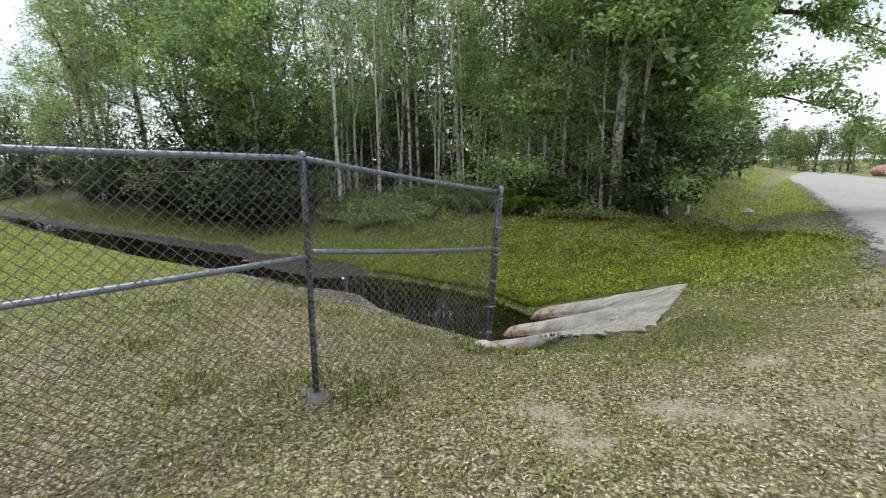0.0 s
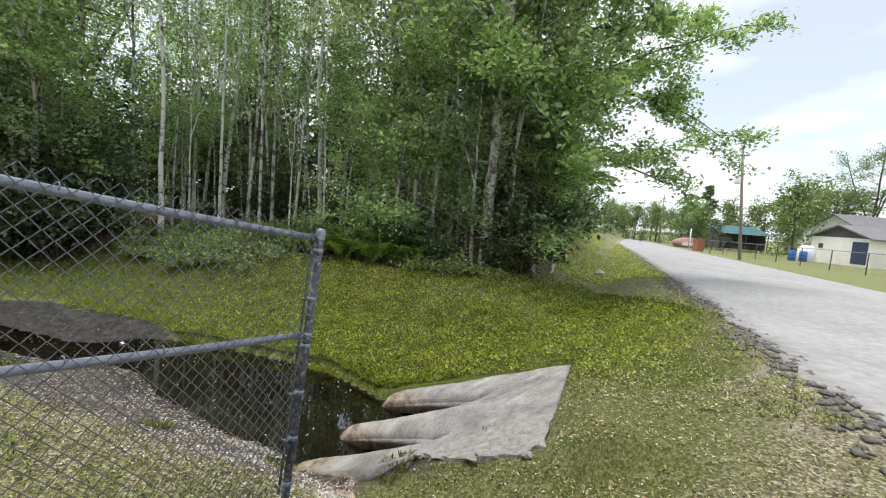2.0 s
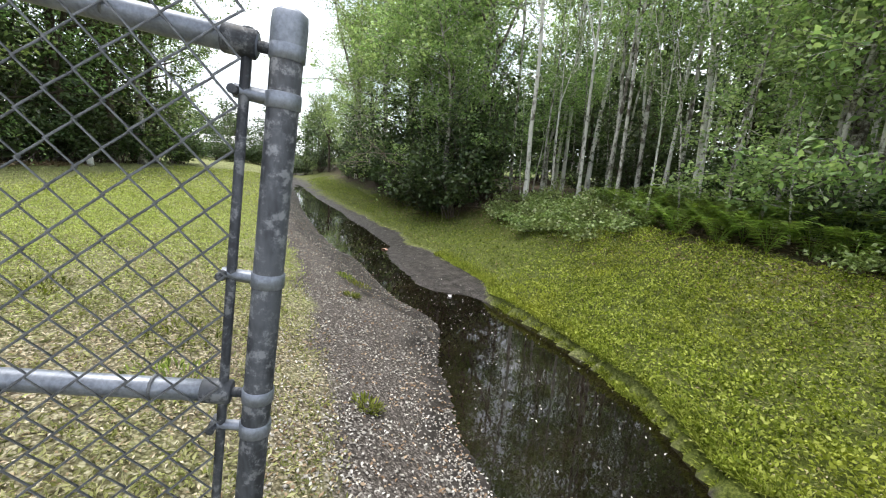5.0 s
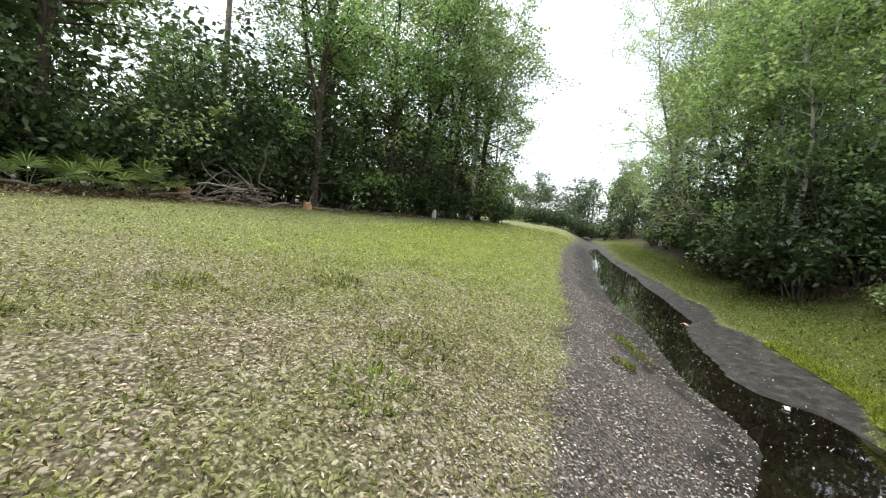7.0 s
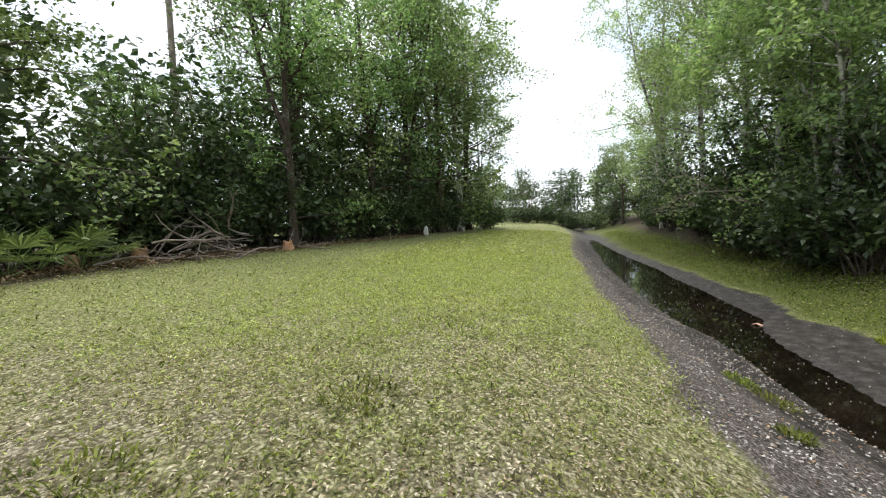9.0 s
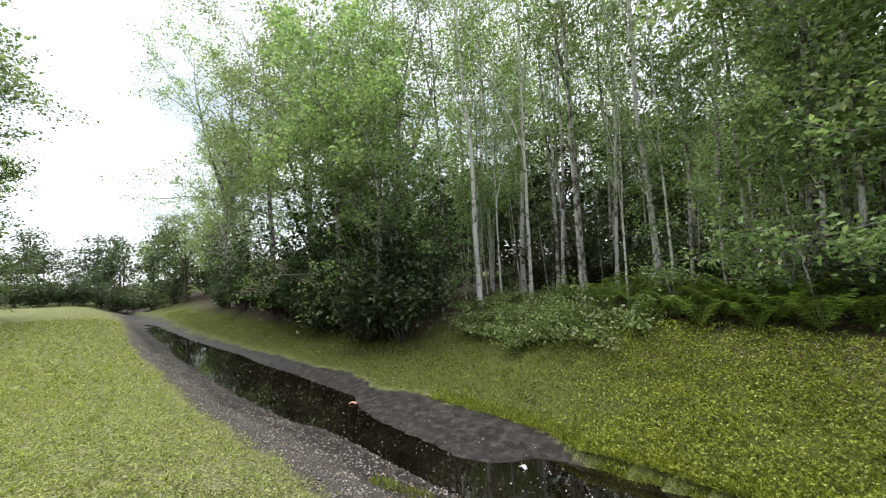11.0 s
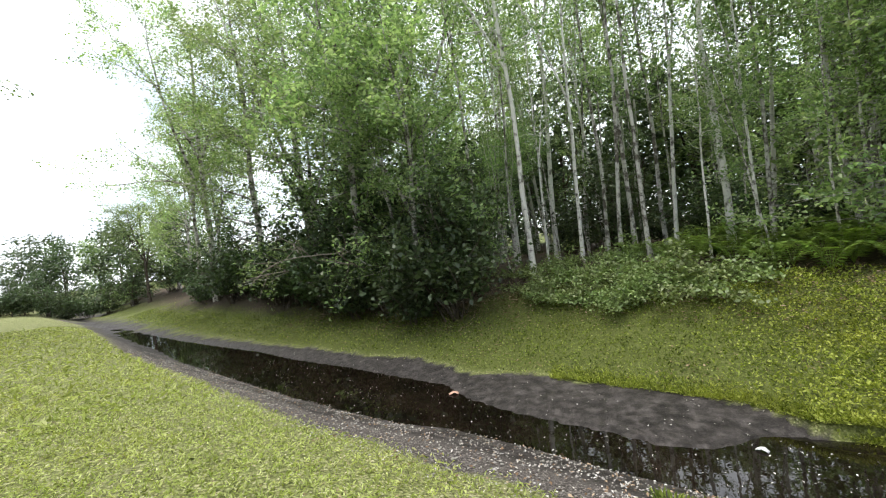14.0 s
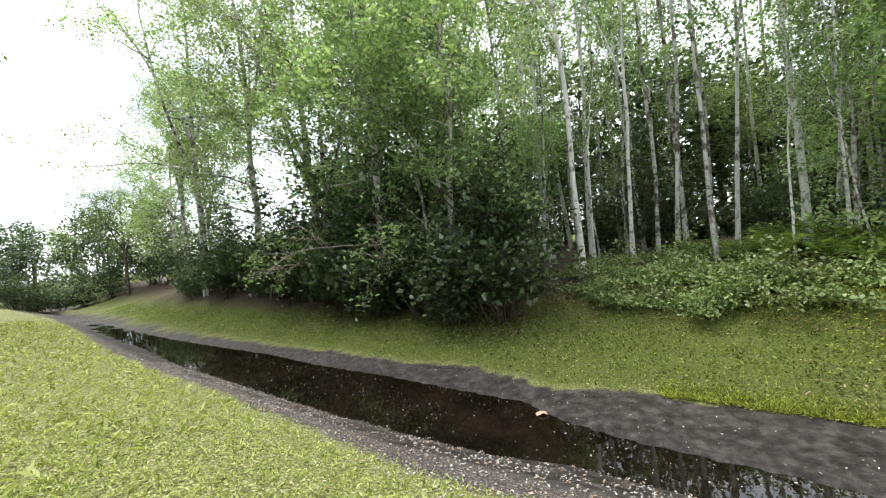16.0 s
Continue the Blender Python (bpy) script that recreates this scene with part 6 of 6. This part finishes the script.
cover("bank_lip_grass", rng, 24000, bank_lip, clear_of_slab, 0.06, M_CLOVER_SUNLIT, "longer green grass hanging over the ditch edge", aspect=0.14, lift=0.02, stand=1.1)


def yard(n):
    return rng.uniform(-16, 0, n), rng.uniform(-3.5, 6.5, n)


cover("lawn_tufts", rng, 34000, yard, lawn(-0.2), 0.045, M_GRASS, "yellow-green lawn grass further off", aspect=0.3)


def far_lawn(n):
    x = rng.uniform(-24, -9, n)
    return x, gravel_edge(x) - 0.05 - 5 * rng.uniform(0, 1, n)


cover("far_lawn_grass", rng, 14000, far_lawn, lawn(-0.6), 0.09, M_LAWN, "short yellow-green lawn beside the ditch, further off", aspect=0.25)


def verge(n):
    a, r = -4 + 16 * rng.uniform(0, 1, n) ** 1.4, -0.15 - 4.6 * rng.uniform(0, 1, n) ** 1.2
    p = ROAD_O[None] + a[:, None] * ROAD_D[None] + r[:, None] * ROAD_N[None]
    return p[:, 0], p[:, 1]


cover("verge_grass", rng, 85000, verge, lawn(-0.2), 0.036, M_GRASS, "thin yellow-green grass on the road verge", aspect=0.28, stand=0.9)


def far_verge(n):
    a, r = 5 + 43 * rng.uniform(0, 1, n) ** 1.6, -0.1 - 4.2 * rng.uniform(0, 1, n)
    p = ROAD_O[None] + a[:, None] * ROAD_D[None] + r[:, None] * ROAD_N[None]
    return p[:, 0], p[:, 1]


cover("far_verge_grass", rng, 24000, far_verge, bank_keep, 0.09, M_LAWN, "longer green grass in the roadside swale, further off", aspect=0.3, stand=0.8)


def litter_keep(x, y):
    slab, ditch, r = parts_of(x, y)
    pn = 0.6 * patch_noise(x, y, 1.1) + rng.normal(size=len(x)) * 0.5
    return ~slab & ~ditch & (r < 0.1) & (pn < np.where(x < -4.0, -0.75, 0.2))


cover("dry_leaves", rng, 110000, beside_footway(1.7), litter_keep, 0.024, M_STRAW, "pale dry leaves scattered over thin grass", up=1.2, aspect=0.34, stand=0.15)


cover("verge_litter", rng, 16000, verge, litter_keep, 0.03, M_STRAW, "pale dry leaves and straw on the road verge", up=1.2, aspect=0.35, stand=0.15)


def wood_floor(n):
    x = rng.uniform(-14, 4, n)
    return x, grass_edge(np.minimum(x, 0.6)) + 3.1 - 1.3 * smooth(-5.5, -8, x) + np.abs(rng.normal(size=n)) * 1.1 - 1.3 * rng.uniform(0, 1, n) ** 2


M_BROWN = leaf_material("fallen_leaf", (0.09, 0.055, 0.03), (0.20, 0.135, 0.085), (0.40, 0.31, 0.22), 0.1, 0.8, gloss=0.22)
cover("fallen_leaves", rng, 13000, wood_floor, bank_keep, 0.055, M_BROWN, "brown fallen leaves under the wood's edge", up=1.2, aspect=0.5, stand=0.15)


EDGE = np.array([[-5.0, -3.7], [-6.4, -3.1], [-9.0, -2.1], [-12.0, -0.2], [-15.6, 1.9], [-19.0, 4.0]])


def lawn_border(n):
    t = rng.uniform(0, len(EDGE) - 1.001, n)
    k = t.astype(int)
    p = EDGE[k] + (EDGE[k + 1] - EDGE[k]) * (t - k)[:, None] + rng.normal(size=(n, 2)) * 0.32
    return p[:, 0], p[:, 1]


cover("border_litter", rng, 7000, lawn_border, bank_keep, 0.085, M_BROWN, "brown dead leaves and bark along the lawn's far edge", up=1.2, aspect=0.4, stand=0.3, lift=0.05)


def bank_bits(n):
    x, y = bank(n)
    return x, y


def bank_bit_keep(x, y):
    return bank_keep(x, y) & (patch_noise(x, y, 0.9) + rng.normal(size=len(x)) * 0.3 > 0.3)


cover("bank_litter", rng, 26000, bank_bits, bank_bit_keep, 0.035, M_BROWN, "brown leaf bits in the bank grass", up=1.2, aspect=0.5, stand=0.2, lift=0.03)


def gravel_strip(n):
    x = 0.7 - 17 * rng.uniform(0, 1, n) ** 3.2
    a, b = gravel_edge(x) - 0.3, near_shore(x) + 0.05
    return x, a + (b - a) * rng.uniform(0, 1, n) ** 0.9


cover("gravel_leaves", rng, 3500, gravel_strip, lambda x, y: parts_of(x, y)[0] == 0, 0.03, M_BROWN, "brown dead leaf bits on the gravelly ditch bank", up=1.3, aspect=0.5, stand=0.15)
cover("gravel_litter", rng, 22000, gravel_strip, lambda x, y: (parts_of(x, y)[0] == 0) & (patch_noise(x, y, 2.6) + rng.normal(size=len(x)) * 0.3 > -0.05), 0.022, M_SHELL, "pale leaf and shell bits on the muddy bank", up=1.4, aspect=0.55, stand=0.12)


def bar(n):
    x = rng.uniform(-12, 0.4, n)
    a, b = near_shore(x), grass_edge(x)
    return x, a + (b - a) * rng.uniform(0, 1, n)


def pebbles(name, n, region, lo, hi, mat, label, sink=0.35):
    """Small angular stones as one joined sheet."""
    x, y = region(n)
    z = np.maximum(land(x, y), -5)
    s = rng.uniform(lo, hi, n) ** 1.0
    octa = np.array([[1, 0, 0], [0, 1, 0], [-1, 0, 0], [0, -1, 0], [0, 0, 0.45], [0, 0, -0.45]])
    tri = np.array([[0, 1, 4], [1, 2, 4], [2, 3, 4], [3, 0, 4], [1, 0, 5], [2, 1, 5], [3, 2, 5], [0, 3, 5]])
    v = octa[None] * rng.uniform(0.6, 1.4, (n, 6, 1)) * s[:, None, None]
    a = rng.uniform(0, 2 * math.pi, n)
    c, q = np.cos(a)[:, None], np.sin(a)[:, None]
    v = np.stack([v[..., 0] * c - v[..., 1] * q, v[..., 0] * q + v[..., 1] * c, v[..., 2]], -1)
    v += np.stack([x, y, z + s * sink], 1)[:, None]
    f = (tri[None] + (np.arange(n) * 6)[:, None, None]).reshape(-1, 3)
    tagged(new(name, mesh_np(name, v.reshape(-1, 3), f, mat)), label, "gravel", kind="stuff")


pebbles("bank_gravel", 2800, gravel_strip, 0.006, 0.018, M_STONE, "grey gravel on the muddy ditch bank")


def road_edge(n):
    a = rng.uniform(-8, 26, n)
    r = rng.normal(size=n) * 0.13 - 0.06
    p = ROAD_O[None] + a[:, None] * ROAD_D[None] + r[:, None] * ROAD_N[None]
    return p[:, 0], p[:, 1]


pebbles("road_rubble", 3200, road_edge, 0.010, 0.06, M_PATCH, "broken asphalt and limestone rubble along the road edge", 0.2)
# leaves that float on the water, and drift on the mud bar
x, y = bar(620)
ok = parts_of(x, y)[0] == 0
at = np.stack([x[ok], y[ok], np.maximum(land(x[ok], y[ok]), WATER_Z) + 0.006], 1)
v, f = leaves(rng, at, 0.024, up=4.0, aspect=0.5)
tagged(new("floating_leaves", mesh_np("floating_leaves", v, f, M_SHELL)), "pale dead leaves floating on dark water", "dead leaves", kind="stuff")


def scrap(name, x, y, z, size, mat, label, cat, turn):
    """A crumpled flat scrap."""
    n = 7
    g = np.linspace(-0.5, 0.5, n)
    X, Y = np.meshgrid(g * size[0], g * size[1])
    Z = rng.normal(size=X.shape) * size[2] * 0.3 + size[2] * np.cos(X / size[0] * 5)
    ob = new(name, mesh_np(name, np.stack([X, Y, Z], -1).reshape(-1, 3), grid_faces(n, n), mat, True))
    m = ob.modifiers.new("thick", "SOLIDIFY")
    m.thickness = 0.004
    ob.matrix_world = pose(x, y, z, 0, 0, turn)
    tagged(ob, label, cat)


M_ORANGE = plain("faded_orange_plastic", (0.50, 0.27, 0.19), (0.66, 0.44, 0.34), 9, 0.6)
scrap("orange_wrapper", -6.74, 8.97, WATER_Z + 0.02, (0.14, 0.08, 0.015), M_ORANGE, "crumpled faded orange wrapper at the water's edge", "litter", 20)
scrap("white_wrapper", -3.34, 7.83, WATER_Z + 0.02, (0.10, 0.05, 0.012), M_WHITE, "crumpled white litter floating on the ditch water", "litter", -30)


def tuft(x, y, r, seed, mat=None):
    g = np.random.default_rng(seed)
    n = 160
    a, q = g.uniform(0, 2 * math.pi, n), np.sqrt(g.uniform(0, 1, n)) * r
    px, py = x + np.cos(a) * q, y + np.sin(a) * q
    base = np.stack([px, py, land(px, py)], 1)
    d = unit(np.stack([np.cos(a) * 0.6 + g.normal(size=n) * 0.3, np.sin(a) * 0.6 + g.normal(size=n) * 0.3, np.full(n, 1.0)], 1))
    ln = g.uniform(0.04, 0.10, n)[:, None]
    side = unit(np.cross(d, [0, 0, 1.0])) * 0.006
    tip = base + d * ln - np.array([0, 0, 0.02])
    mid_p = base + d * ln * 0.55
    v = np.stack([base, mid_p + side, tip, mid_p - side], 1).reshape(-1, 3)
    tagged(new("grass_tuft", mesh_np("grass_tuft", v, np.arange(4 * n).reshape(-1, 4), mat or M_LUSH)), "small bright green tuft of grass", "grass tuft", "grass tufts", "stuff")


for k, (x, y, r) in enumerate(((-3.9, 6.5, 0.16), (-4.2, 6.45, 0.12), (-3.2, 5.95, 0.10), (-1.0, 4.75, 0.08), (0.1, 4.45, 0.12), (-0.5, 2.1, 0.22), (-0.75, 1.95, 0.2), (-0.2, 2.0, 0.18), (0.62, 3.3, 0.15), (0.3, 3.2, 0.15),
                           (1.0, 4.3, 0.12), (1.7, 4.55, 0.12), (-1.9, 3.9, 0.25), (-1.3, 3.7, 0.2), (-2.4, 2.2, 0.25), (-3.0, 3.2, 0.2), (-1.4, 1.8, 0.2))):
    tuft(x, y, r, 7000 + k)
